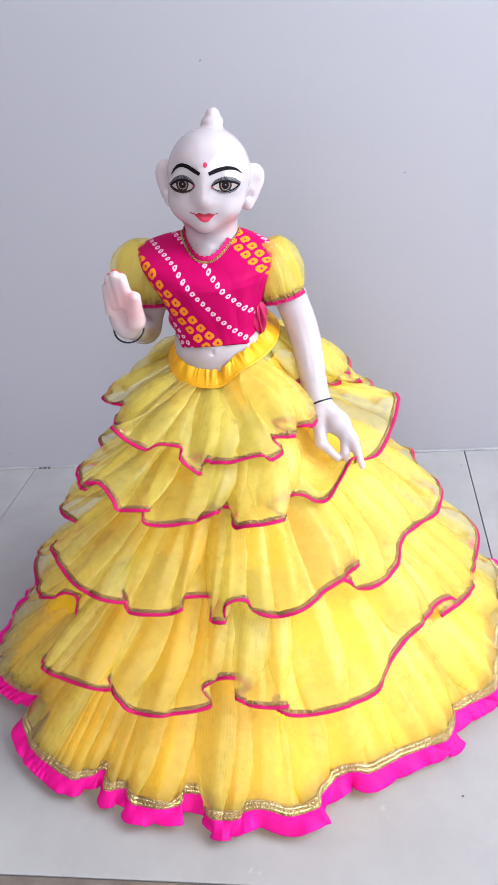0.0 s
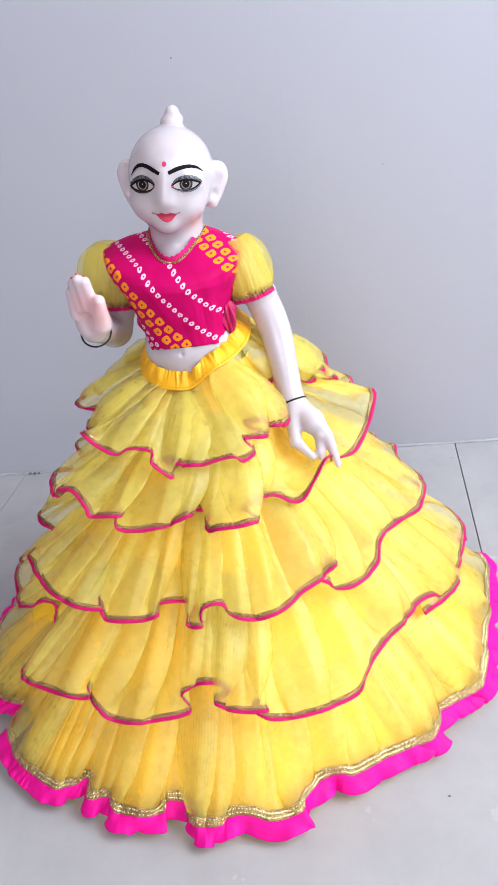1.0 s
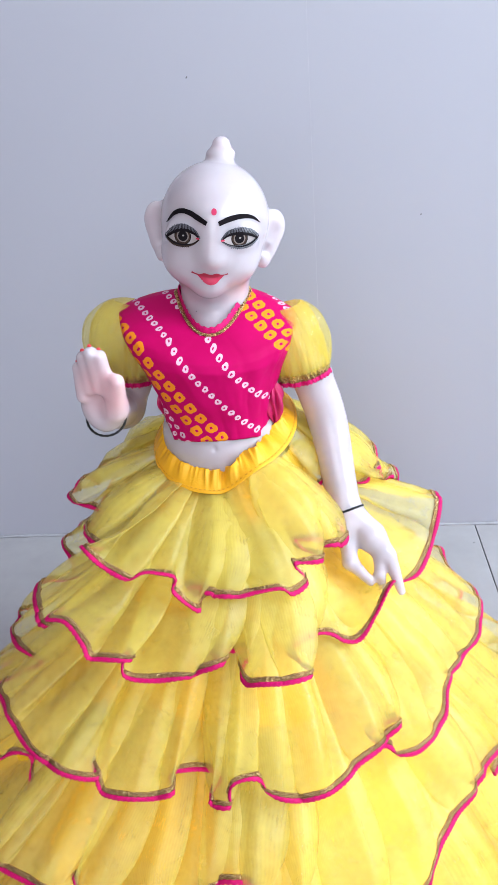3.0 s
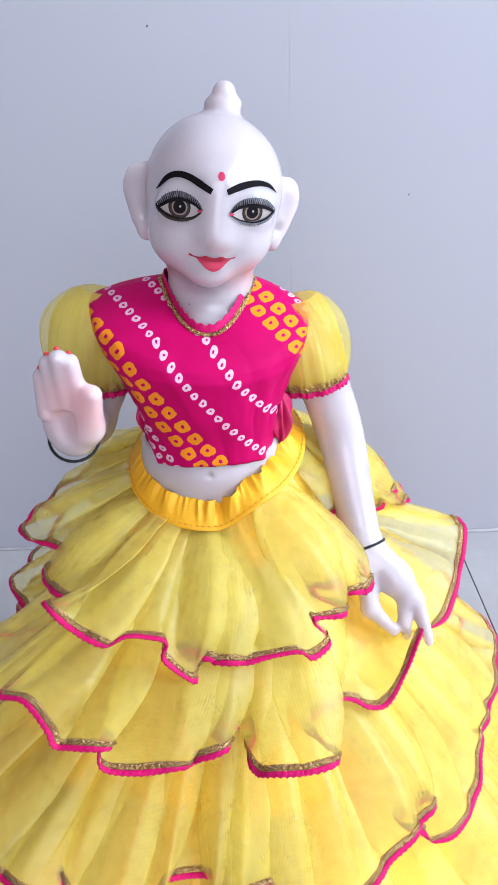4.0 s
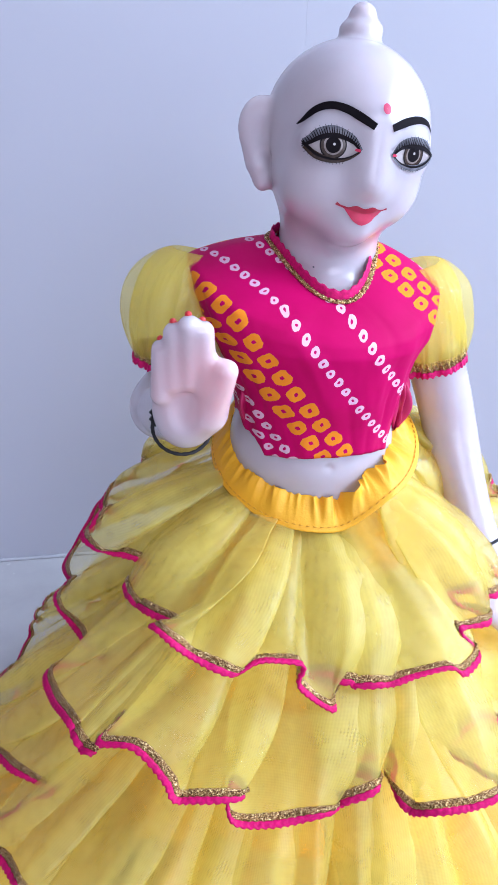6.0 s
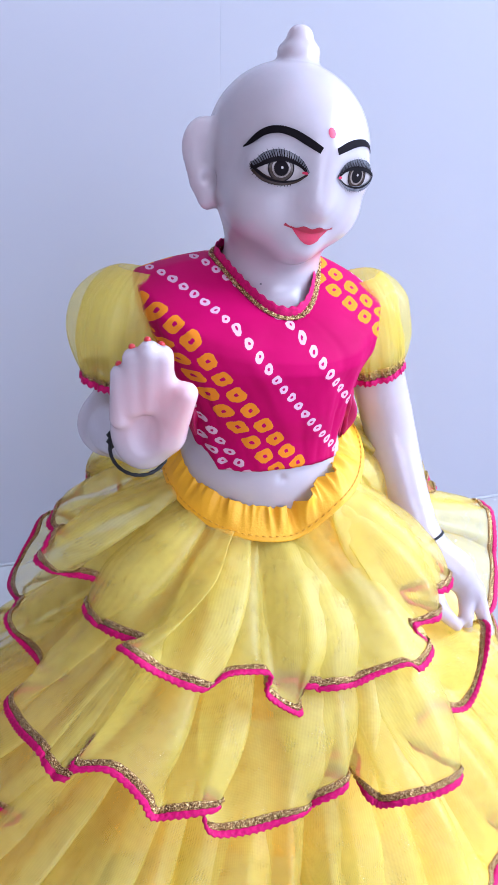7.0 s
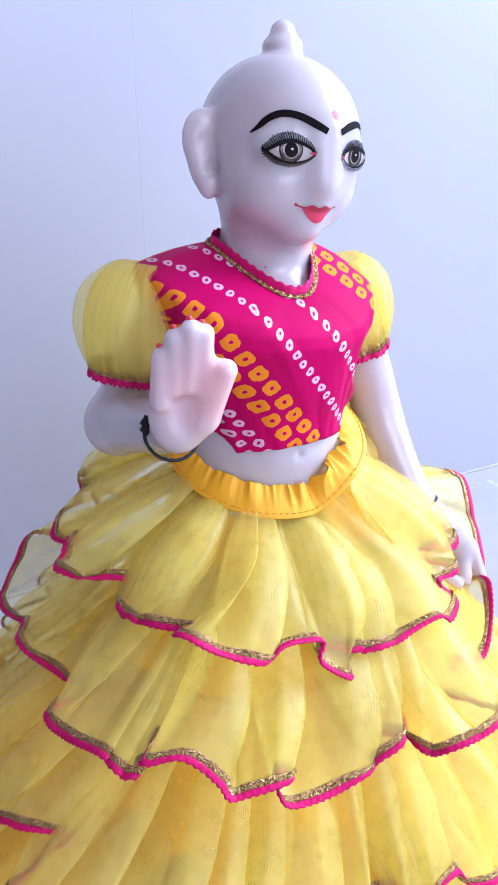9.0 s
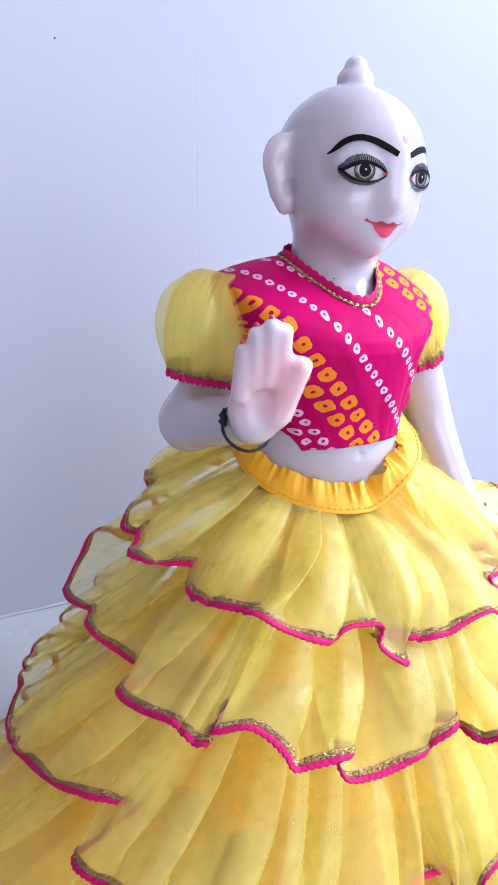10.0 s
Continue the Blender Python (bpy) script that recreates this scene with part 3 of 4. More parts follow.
    for s in (-1, 1):
        m = lambda pts: [(s * x, z) for x, z in pts]  # noqa: E731
        lid_top, lid_low, shade, (iris_x, iris_z), brow = eyes[s]
        lid_top, lid_low, shade = m(lid_top), m(lid_low), m(shade)
        sheet(between(shade, lid_top, 28, 5), 2, 0.14)
        sheet(between(lid_top, lid_low, 28, 6), 3, 0.20)
        # iris rings, cut off by the upper lid
        top_c = catmull(lid_top, 60)
        order = np.argsort(top_c[:, 0])
        low_c = catmull(lid_low, 60)
        order2 = np.argsort(low_c[:, 0])
        bands = [(0.05, 1), (1.4, 1), (2.5, 9), (2.8, 9), (3.1, 4), (3.6, 4), (4.0, 1), (4.4, 1)]
        cx, cz = s * iris_x, iris_z
        rows = []
        for radius, _ in bands:
            row = []
            for j in range(41):
                a = 2 * math.pi * j / 40
                x, z = cx + radius * math.cos(a), cz + radius * math.sin(a)
                z = min(z, float(np.interp(x, top_c[order, 0], top_c[order, 1])) - 0.05)
                z = max(z, float(np.interp(x, low_c[order2, 0], low_c[order2, 1])) + 0.05)
                row.append((x, z))
            rows.append(row)
        first = len(sl)
        sheet(rows, 1, 0.34)
        for k in range(len(sl) - first):
            sl[first + k] = bands[k // 40][1]
        sheet([[(s * iris_x + 0.2 + r * math.cos(2 * math.pi * j / 12), iris_z + 0.3 + r * math.sin(2 * math.pi * j / 12)) for j in range(13)] for r in (0.02, 0.45)], 3, 0.44)
        sheet(stroke(lid_top, (0.5, 1.2, 1.5, 1.4, 0.9)), 1, 0.60)
        sheet(stroke([(x, z - 0.4) for x, z in lid_low], (0.3, 1.2, 1.9, 2.3, 1.6)), 4 if s < 0 else 2, 0.57)
        sheet(stroke(lid_low, (0.3, 0.5, 0.7, 0.8, 0.8)), 1, 0.62)
        sheet(stroke([lid_top[0], (lid_top[0][0] + s * 0.8, lid_top[0][1] + 0.1), (lid_top[0][0] + s * 1.8, lid_top[0][1])], (0.8, 1.0, 0.4), 8), 6, 0.62)
        # lashes, painted on the upper shade and under the lower lid
        for i in range(25):
            f = 0.06 + 0.90 * i / 24
            a, b = catmull(lid_top, 101)[int(f * 100)], catmull(shade, 101)[int(min(1, f * 1.02) * 100)]
            sheet(stroke([a, (a + b) / 2, a + (b - a) * (0.98 + 0.16 * (i % 2))], (0.46, 0.32, 0.10), 6), 1, 0.32)
        for i in range(13):
            f = 0.30 + 0.64 * i / 12
            a = catmull(lid_low, 101)[int(f * 100)]
            d = np.array([s * 0.9 * (f - 0.15), -1.9])
            sheet(stroke([a, a + d * 0.5, a + d], (0.40, 0.28, 0.08), 5), 1, 0.40)
        for dx, dz in ((0.7, 1.5), (0.9, 0.8), (0.9, 0.0), (0.6, -0.9)):
            a = np.array(lid_top[-1])
            sheet(stroke([a, a + np.array([s * dx * 0.5, dz * 0.4]), a + np.array([s * dx, dz])], (0.6, 0.4, 0.08), 6), 1, 0.66)
        # brow
        sheet(stroke(m(brow), (2.3, 2.8, 2.6, 2.2, 1.4, 0.3), 36), 1, 0.22)
    # mouth
    up = [(-6.8, -17.4), (-5.0, -17.2), (-2.8, -16.4), (0.5, -17.1), (3.4, -16.2), (5.6, -16.8), (7.6, -17.0)]
    mid = [(-6.8, -17.6), (-4.5, -18.2), (-2.2, -18.6), (0.6, -18.9), (3.4, -18.4), (5.4, -17.8), (7.6, -17.2)]
    low = [(-6.8, -17.8), (-4.8, -19.8), (-2.2, -22.1), (0.9, -23.1), (3.8, -21.9), (5.8, -19.5), (7.6, -17.4)]
    sheet(between(up, mid, 40, 6), 5, 0.14)
    sheet(between(mid, low, 40, 8), 6, 0.14)
    sheet(stroke([(-6.2, -17.6), (-8.2, -17.2), (-9.8, -16.6)], (0.8, 0.6, 1.1), 10), 5, 0.24)
    sheet(stroke([(7.0, -17.2), (8.3, -16.9), (9.7, -16.4)], (0.7, 0.4, 0.9), 10), 5, 0.24)
    # forehead dot
    sheet([[(0.4 + r * math.cos(2 * math.pi * j / 20), 15.8 + 1.15 * r * math.sin(2 * math.pi * j / 20)) for j in range(21)] for r in (0.02, 0.7, 1.4)], 7, 0.20)
    # beauty mark on the collarbone
    sheet([[(-6.0 + r * math.cos(2 * math.pi * j / 10), -44.4 + r * math.sin(2 * math.pi * j / 10)) for j in range(11)] for r in (0.02, 0.36)], 2, 0.25)
    me = mesh_of("statue", vs, fs, [MARBLE, BLACK, GREY, WHITE, IRIS, RED, LIP, BINDI, NAIL, PALE], slots=sl)
    return tagged(new("statue", me), "polished white marble statue with painted face and raised palm", "statue")


statue = build_statue()

# ---- the skirt ----
AXIS = np.array([0.0, 0.020])


def ring_point(az, r, z):
    a = np.radians(az)
    return np.stack([AXIS[0] + r * np.sin(a), AXIS[1] - r * np.cos(a), z + 0 * r], -1)


def back_hem(first, last, r, z, seed, waves):
    """The unseen hem round the back, from the last control point to the first."""
    rng = random.Random(seed)
    out = []
    a0, a1 = last, first + 360
    for k in range(1, waves):
        a = a0 + (a1 - a0) * k / waves
        out.append((a, r + (0.010 if k % 2 else -0.008) + rng.uniform(-0.003, 0.003), z + rng.uniform(-0.006, 0.006)))
    return out


def hem_curve(control, seed, waves, step=0.0009):
    """A closed hem as points (azimuth, reach, height); control in degrees and millimetres."""
    c = [(a, r * MM, z * MM) for a, r, z in control]
    r = sum(p[1] for p in c) / len(c)
    z = sum(p[2] for p in c) / len(c)
    c += back_hem(c[0][0], c[-1][0], r, z, seed, waves)
    c.append((c[0][0] + 360, c[0][1], c[0][2]))
    p = np.array([[rr * math.sin(radians(a)), -rr * math.cos(radians(a)), zz, a] for a, rr, zz in c])
    length = np.linalg.norm(np.diff(p[:, :3], axis=0), axis=1).sum() * 1.05
    n = int(length / step)
    xyz = catmull(p * [1, 1, 1, 0.0], n)
    # azimuth carried along with the curve, so that turns keep their order
    az = np.degrees(np.unwrap(np.arctan2(xyz[:, 0], -xyz[:, 1])))
    az += c[0][0] - az[0]
    return az, np.hypot(xyz[:, 0], xyz[:, 1]), xyz[:, 2]


def smooth_loop(v, width):
    n = len(v)
    lin = v[0] + (v[-1] - v[0]) * np.arange(n) / (n - 1)
    k = np.hanning(width)
    k /= k.sum()
    d = np.r_[(v - lin)[-width:], v - lin, (v - lin)[:width]]
    return lin + np.convolve(d, k, "same")[width:-width]


def flounce(name, parent, control, top_r, top_z, seed, waves, rows=26, flute=0.0062, belly=0.006, pleat=0.033, lean=0.0185, top_turn=None):
    """One gathered tier: from an even seam ring down to its wandering hem. Returns the part and its lowest rows."""
    az, r, z = hem_curve(control, seed, waves)
    n = len(az)
    az_top = smooth_loop(az, int(n * 0.10) | 1)
    az_top = np.maximum.accumulate(az_top)
    s = np.linspace(0, 1, n)
    hem = ring_point(az, r, z)
    seam = ring_point(az_top, np.full(n, top_r), np.full(n, top_z))
    seam[:, 2] += 0.004 * np.sin(np.radians(az_top * 3 + seed * 40))
    if top_turn is not None:
        seam = top_turn(az_top)
        seam = seam - (0.0030 - 0.0120 * flare(az_top))[:, None] * (ring_point(az_top, np.ones(n), np.zeros(n)) - ring_point(az_top, np.zeros(n), np.zeros(n))) - np.array([0, 0, 0.002])
    radial = ring_point(az_top, np.ones(n), np.zeros(n)) - ring_point(az_top, np.zeros(n), np.zeros(n))
    # an even frame that does not follow the hem's own turns
    calm = np.stack([smooth_loop(hem[:, j], int(0.060 / 0.0009) | 1) for j in range(3)], 1)
    side = np.stack([np.cos(np.radians(az_top)), np.sin(np.radians(az_top)), np.zeros(n)], 1)
    nor = np.cross(side, calm - seam)
    nor /= np.linalg.norm(nor, axis=1, keepdims=True) + 1e-9
    nor[(nor * radial).sum(1) < 0] *= -1
    length = np.r_[0, np.cumsum(np.linalg.norm(np.diff(hem, axis=0), axis=1))]
    # soft pleats of uneven width that lap over one another: each leans aside and stands out in turn
    pace = np.array([math.exp(2.6 * noise.noise((L * 24, seed * 7.3, 0.0))) for L in length])
    phase = 2 * math.pi * np.cumsum(np.r_[0, np.diff(length)] * pace) / pleat
    size = np.array([max(0.10, 0.80 + 1.5 * noise.noise((L * 40, seed * 2.7, 3.0))) for L in length])
    fine = np.array([noise.noise((L * 330, seed * 5.0, 9.0)) for L in length])
    slow = np.array([noise.noise((L * 75, seed * 3.1, 4.0)) for L in length])
    fade = np.minimum(1, np.minimum(np.arange(n), np.arange(n)[::-1]) / 40)
    hand_dent = np.exp(-(((az_top - 64) / 14.0) ** 4))
    dent = {1: 0.001, 2: 0.015}.get(seed, 0.0)
    # the cloth that the lowered fingers press down
    pressed = np.exp(-(((az_top - 57) / 12.0) ** 4)) * (0.021 if seed == 2 else 0.0)
    gather = float(np.linalg.norm(np.diff(seam, axis=0), axis=1).sum() / length[-1])
    verts, uvs = [], []
    for k in range(rows):
        v = k / (rows - 1)
        lap = (1 - 0.92 * v**4) * (gather + (1 - gather) * v)
        turn = phase + 0.8 * v * np.interp(length, length[::6], [noise.noise((L * 30, seed * 1.9, v * 2.6)) for L in length[::6]])
        lean_by = np.arcsin(0.992 * np.sin(turn + 0.5)) * 0.78 * size * fade
        stand_by = (0.92 * np.arcsin(np.cos(turn) * 0.995) * 2 / math.pi + 0.08 * np.cos(turn)) * size * fade
        crumple = np.interp(length, length[::4], [noise.noise((L * 48, seed * 4.4, v * 5.0)) + 0.6 * noise.noise((L * 110, seed * 4.4, v * 9.0)) for L in length[::4]]) * fade * math.sin(math.pi * v)
        lift = belly * math.sin(math.pi * v**0.8)
        drop = np.array([0, 0, 1.0]) * (0.004 * math.sin(math.pi * v))
        amp = flute * (0.08 + 1.05 * v**0.75) * (1 - 0.85 * v**6)
        bend = v ** 1.15
        base = seam + (calm - seam) * v + (hem - calm) * bend
        p = base + side * (lean_by * lap * lean)[:, None] + nor * ((stand_by + 0.35 * slow * fade) * amp + crumple * 0.0012 + fine * fade * 0.0005 * (1 - v))[:, None]
        p[:, 2] -= pressed * math.sin(math.pi * v**2.2)
        p = p + radial * (lift - dent * hand_dent * math.sin(math.pi * v**0.9))[:, None] + drop
        verts.append(p)
        uvs.append(np.stack([length, np.full(n, (1 - v) * 0.10)], 1))
    V = np.concatenate(verts)
    ob = part(name, mesh_of(name, V, grid_faces(rows, n), [ORGANZA], uvs=np.concatenate(uvs)), parent)
    along = np.gradient(verts[-1], axis=0)
    face = np.cross(along, verts[-1] - verts[-4])
    face /= np.linalg.norm(face, axis=1, keepdims=True) + 1e-9
    return ob, verts[-1], verts[-2], -face if (face * radial).sum() < 0 else face, length


def trim(tier, edge, above, nor, length, up, down, material, name, label, wave=0.0, period=0.004, thick=0.0009, lift=0.0006, twist=0.0, ruffle=0.0):
    """A ribbon along a hem: from up above the edge to down below it, with a scalloped lower edge or a twisted face."""
    dirn = edge - above
    dirn /= np.linalg.norm(dirn, axis=1, keepdims=True) + 1e-9
    n = len(edge)
    ph = 2 * math.pi * length / period
    rows = []
    prof = [(0.0, 0.2), (0.08, 1.0), (0.36, 1.0), (0.64, 1.0), (0.92, 1.0), (1.0, 0.2)]
    for side in (1, -1):
        for f, h in (prof if side == 1 else prof[::-1]):
            d = -up + (up + down) * f
            d = d + wave * np.sin(ph) * (0.35 + 0.65 * f)
            body = side * thick * 0.5 * h + lift
            if twist:
                body = body + side * twist * h * np.sin(ph + f * 5.0) * math.sin(math.pi * min(max(f, 0.05), 0.95))
            if ruffle:
                body = body + ruffle * f * np.sin(2 * math.pi * length / 0.021 + 3 * np.sin(length * 60))
            rows.append(edge + dirn * np.asarray(d).reshape(-1, 1) + nor * np.asarray(body).reshape(-1, 1))
    rows.append(rows[0])
    V = np.concatenate(rows)
    if ruffle or down > 0.008:
        V[:, 2] = np.maximum(V[:, 2], 0.0012)
    return part(name, mesh_of(name, V, grid_faces(len(rows), n), [material]), tier, label)


def sequins(tier, edge, above, nor, length):
    """Two rows of small domed gold dots sewn along the wide border."""
    dirn = above - edge
    dirn /= np.linalg.norm(dirn, axis=1, keepdims=True) + 1e-9
    along = np.gradient(edge, axis=0)
    along /= np.linalg.norm(along, axis=1, keepdims=True) + 1e-9
    vs, fs = [], []
    for row, shift in ((0.0022, 0.0), (0.0052, 0.0011)):
        for s in np.arange(shift, length[-1], 0.0022):
            k = int(np.searchsorted(length, s))
            k = min(k, len(edge) - 1)
            c = edge[k] + dirn[k] * row + nor[k] * 0.0011
            base = len(vs)
            vs.append(tuple(c + nor[k] * 0.0007))
            for j in range(6):
                a = math.pi * j / 3
                vs.append(tuple(c + along[k] * 0.0008 * math.cos(a) + dirn[k] * 0.0008 * math.sin(a)))
            fs += [(base, base + 1 + j, base + 1 + (j + 1) % 6) for j in range(6)]
    ob = part("sequin_trim", mesh_of("sequin_trim", vs, fs, [DOT]), tier, "small shining gold sequins")
    return tagged(ob, kind="stuff")


skirt = tagged(new("skirt"), "flounced yellow organza skirt with pink and gold edging on the floor", "skirt")

TIER_ONE = [(-148, 96, 270), (-130, 100, 264), (-118, 95, 266), (-104, 107, 258), (-94, 95, 261), (-89, 101, 271), (-84, 111, 264), (-76, 101, 264), (-69, 90, 263), (-66, 101, 257), (-56, 103, 259), (-46, 103, 262), (-47, 114, 268), (-44, 117, 271), (-37, 116, 266),
            (-30, 112, 259), (-25, 106, 263), (-20, 102, 261), (-16, 100, 258), (-17, 102, 250), (-9, 100, 237), (-13, 91, 246), (-5, 95, 245), (3, 97, 245),
            (11, 98, 248), (18, 100, 249), (21, 102, 245), (27, 99, 248), (25, 92, 257), (34, 93, 254), (31, 78, 262), (38, 82, 259), (46, 90, 254), (51, 86, 258), (58, 66, 266), (68, 57, 270), (80, 62, 271), (95, 84, 256), (104, 86, 264), (98, 92, 262), (102, 104, 249), (114, 104, 242)]
TIER_TWO = [(-122, 150, 192), (-112, 139, 202), (-101, 126, 213), (-94, 129, 216), (-87, 122, 212), (-80, 115, 210), (-73, 112, 213), (-70, 136, 219), (-62, 141, 224), (-54, 144, 230), (-48, 147, 228), (-46, 133, 236), (-46, 145, 235), (-41, 140, 236),
            (-36, 140, 227), (-33, 141, 221), (-25, 132, 221), (-27, 129, 223), (-25, 136, 213), (-19, 132, 210), (-11, 125, 211), (-2, 120, 217), (-6, 103, 210), (1, 99, 208), (6, 103, 209), (3, 121, 205), (8, 129, 210),
            (14, 133, 212), (19, 132, 212), (20, 124, 214), (17, 110, 213), (31, 100, 209), (37, 107, 202), (42, 112, 202), (49, 113, 212), (57, 111, 221), (66, 110, 213), (73, 119, 212), (84, 126, 222), (92, 132, 236), (97, 132, 239), (108, 126, 226), (122, 134, 206)]
TIER_THREE = [(-115, 186, 110), (-95, 172, 150), (-78, 165, 170), (-68, 160, 178), (-62, 148, 174), (-65, 174, 160), (-55, 176, 164), (-45, 176, 160), (-35, 173, 158), (-28, 165, 157), (-31, 158, 158), (-26, 168, 152), (-18, 162, 152), (-12, 157, 155),
              (-15, 143, 154), (-3, 139, 153), (-6, 149, 143), (-1, 151, 142), (0, 147, 155), (5, 146, 157), (9, 151, 148), (14, 154, 145), (21, 155, 148), (28, 150, 153), (36, 146, 156), (43, 142, 160),
              (34, 138, 156), (42, 152, 140), (55, 152, 140), (62, 146, 152), (78, 150, 142), (92, 164, 128), (104, 174, 133), (112, 160, 146)]
TIER_FOUR = [(-112, 222, 70), (-86, 205, 110), (-62, 196, 124), (-54, 190, 134), (-51, 172, 134), (-48, 184, 112), (-47, 215, 96), (-38, 209, 96), (-28, 198, 97), (-31, 190, 100), (-24, 200, 87), (-16, 194, 84), (-5, 182, 88), (-7, 174, 97),
             (-3, 171, 105), (2, 172, 106), (4, 174, 100), (1, 178, 92), (7, 183, 88), (13, 185, 88), (9, 178, 90), (13, 188, 82), (22, 191, 80), (33, 189, 78), (37, 183, 86), (44, 177, 93), (54, 175, 96), (64, 176, 96), (73, 184, 78),
             (63, 178, 84), (79, 190, 70), (92, 196, 64), (104, 212, 72)]
TIER_FIVE = [(-115, 262, 22), (-92, 250, 30), (-76, 262, 18), (-66, 240, 18), (-60, 222, 20), (-56, 240, 20), (-50, 243, 17), (-43, 240, 17), (-35, 234, 17), (-31, 214, 19), (-28, 227, 17), (-24, 218, 18), (-21, 227, 16), (-12, 218, 17), (-12, 208, 19),
             (-7, 207, 18), (-5, 221, 16), (-1, 222, 16), (4, 214, 18), (10, 221, 16), (16, 219, 17), (17, 208, 18), (24, 198, 19), (28, 205, 18), (35, 205, 18), (42, 209, 17), (48, 216, 17), (53, 206, 19), (61, 216, 17), (67, 223, 17), (84, 218, 24), (104, 236, 18)]


def flare(az):
    """Where the waistband is pulled up and turned outwards: 0 to 1 along its length."""
    az = np.asarray(az, float) % 360
    up, down = np.clip(az / 35, 0, 1), np.clip((az - 110) / 80, 0, 1)
    return up * up * (3 - 2 * up) * (1 - down * down * (3 - 2 * down))


def waist_ring(az):
    a = np.radians(az)
    x = -0.006 + np.where(np.sin(a) > 0, 0.0352, 0.0402) * np.sin(a)
    y = 0.020 - np.where(np.sin(a) > 0, 0.0430 - 0.0014 * np.sin(a), 0.0430) * np.cos(a)
    z = 0.2965 - 0.0115 * np.cos(a) + 0.0110 * flare(az)
    return np.stack([x, y, z], -1)


def lining():
    """The opaque underskirt: a cone whose foot keeps just inside the lowest flounce."""
    az5, r5, _ = hem_curve(TIER_FIVE, 5, 30)
    low5 = np.array([r5[max(0, k - 24):k + 25].min() for k in range(len(r5))])
    calm = smooth_loop(low5, 61)
    order = np.argsort(az5 % 360)
    n, rows = 220, 14
    verts = []
    for j in range(rows):
        f = j / (rows - 1)
        z = 0.290 + (0.007 - 0.290) * f
        for k in range(n):
            az = 360 * k / n
            foot = float(np.interp(az, (az5 % 360)[order], calm[order])) - 0.0025
            w = 0.004 * noise.noise((math.cos(radians(az)) * 9, math.sin(radians(az)) * 9, z * 6)) * f
            verts.append(tuple(ring_point(np.array(az), np.array(0.036 + (foot - 0.036) * f**1.12 + w), np.array(z))))
    return mesh_of("lining", verts, grid_faces(rows, n, True), [LINING])


part("lining", lining(), skirt, "opaque deep yellow lining")


def waistband():
    """A flat elastic casing, gathered in small soft folds along its top, with a stitched lower edge."""
    n, rows = 520, 22
    verts = []
    for j in range(rows):
        u = 2 * math.pi * j / rows
        hgt = math.copysign(abs(math.sin(u)) ** 0.6, math.sin(u))
        for k in range(n):
            az = 360 * k / n
            sa, ca = math.sin(radians(az)), math.cos(radians(az))
            g = noise.noise((sa * 6.0 + 1, ca * 6.0, 2.0)) + 0.9 * (0.35 - abs(noise.noise((sa * 12, ca * 12, 5.0 + 0.4 * hgt))))
            much = 0.35 + 0.65 * max(0.0, min(1.0, 0.6 + 1.2 * math.sin(radians(az + 10))))
            p = waist_ring(np.array(float(az)))
            out = float(flare(az))
            rad = np.array([sa, -ca, 0])
            up = max(0.0, (hgt + 0.55) / 1.55)
            stitch = -0.0005 * math.exp(-(((hgt + 0.62) / 0.10) ** 2)) * max(0.0, math.cos(u))
            puff = 0.0011 * math.cos(u) + 0.0075 * g * much * up**1.1 + stitch
            verts.append(tuple(p + rad * (puff - (0.0046 + 0.0024 * out) * hgt + 0.0006 + 0.0044 * out) + np.array([0, 0, (0.0060 - 0.0020 * out) * hgt + 0.0040 + 0.0024 * g * much * up**2])))
    return mesh_of("waistband", verts, grid_faces(rows, n, True) + [((rows - 1) * n + k, (rows - 1) * n + (k + 1) % n, (k + 1) % n, k) for k in range(n)], [BAND])


band = part("waistband", waistband(), skirt, "gathered amber satin waistband")


def stitching():
    """A row of short stitches along the lower edge of the casing."""
    vs, fs = [], []
    for k in range(96):
        a0 = 360 * k / 96
        ring = []
        for az in (a0, a0 + 1.1, a0 + 2.2):
            c = waist_ring(np.array(az)) + np.array([math.sin(radians(az)), -math.cos(radians(az)), 0]) * (0.00475 + 0.0058 * float(flare(az))) + np.array([0, 0, 0.0004 + 0.0012 * float(flare(az))])
            ring.append(c)
        v, f = tube(np.array(ring), [0.0002, 0.00028, 0.0002], 5)
        base = len(vs)
        vs += [tuple(p) for p in v]
        fs += [tuple(base + i for i in q) for q in f]
    return mesh_of("stitching", vs, fs, [STITCH])


part("stitching", stitching(), band, "darker amber thread")

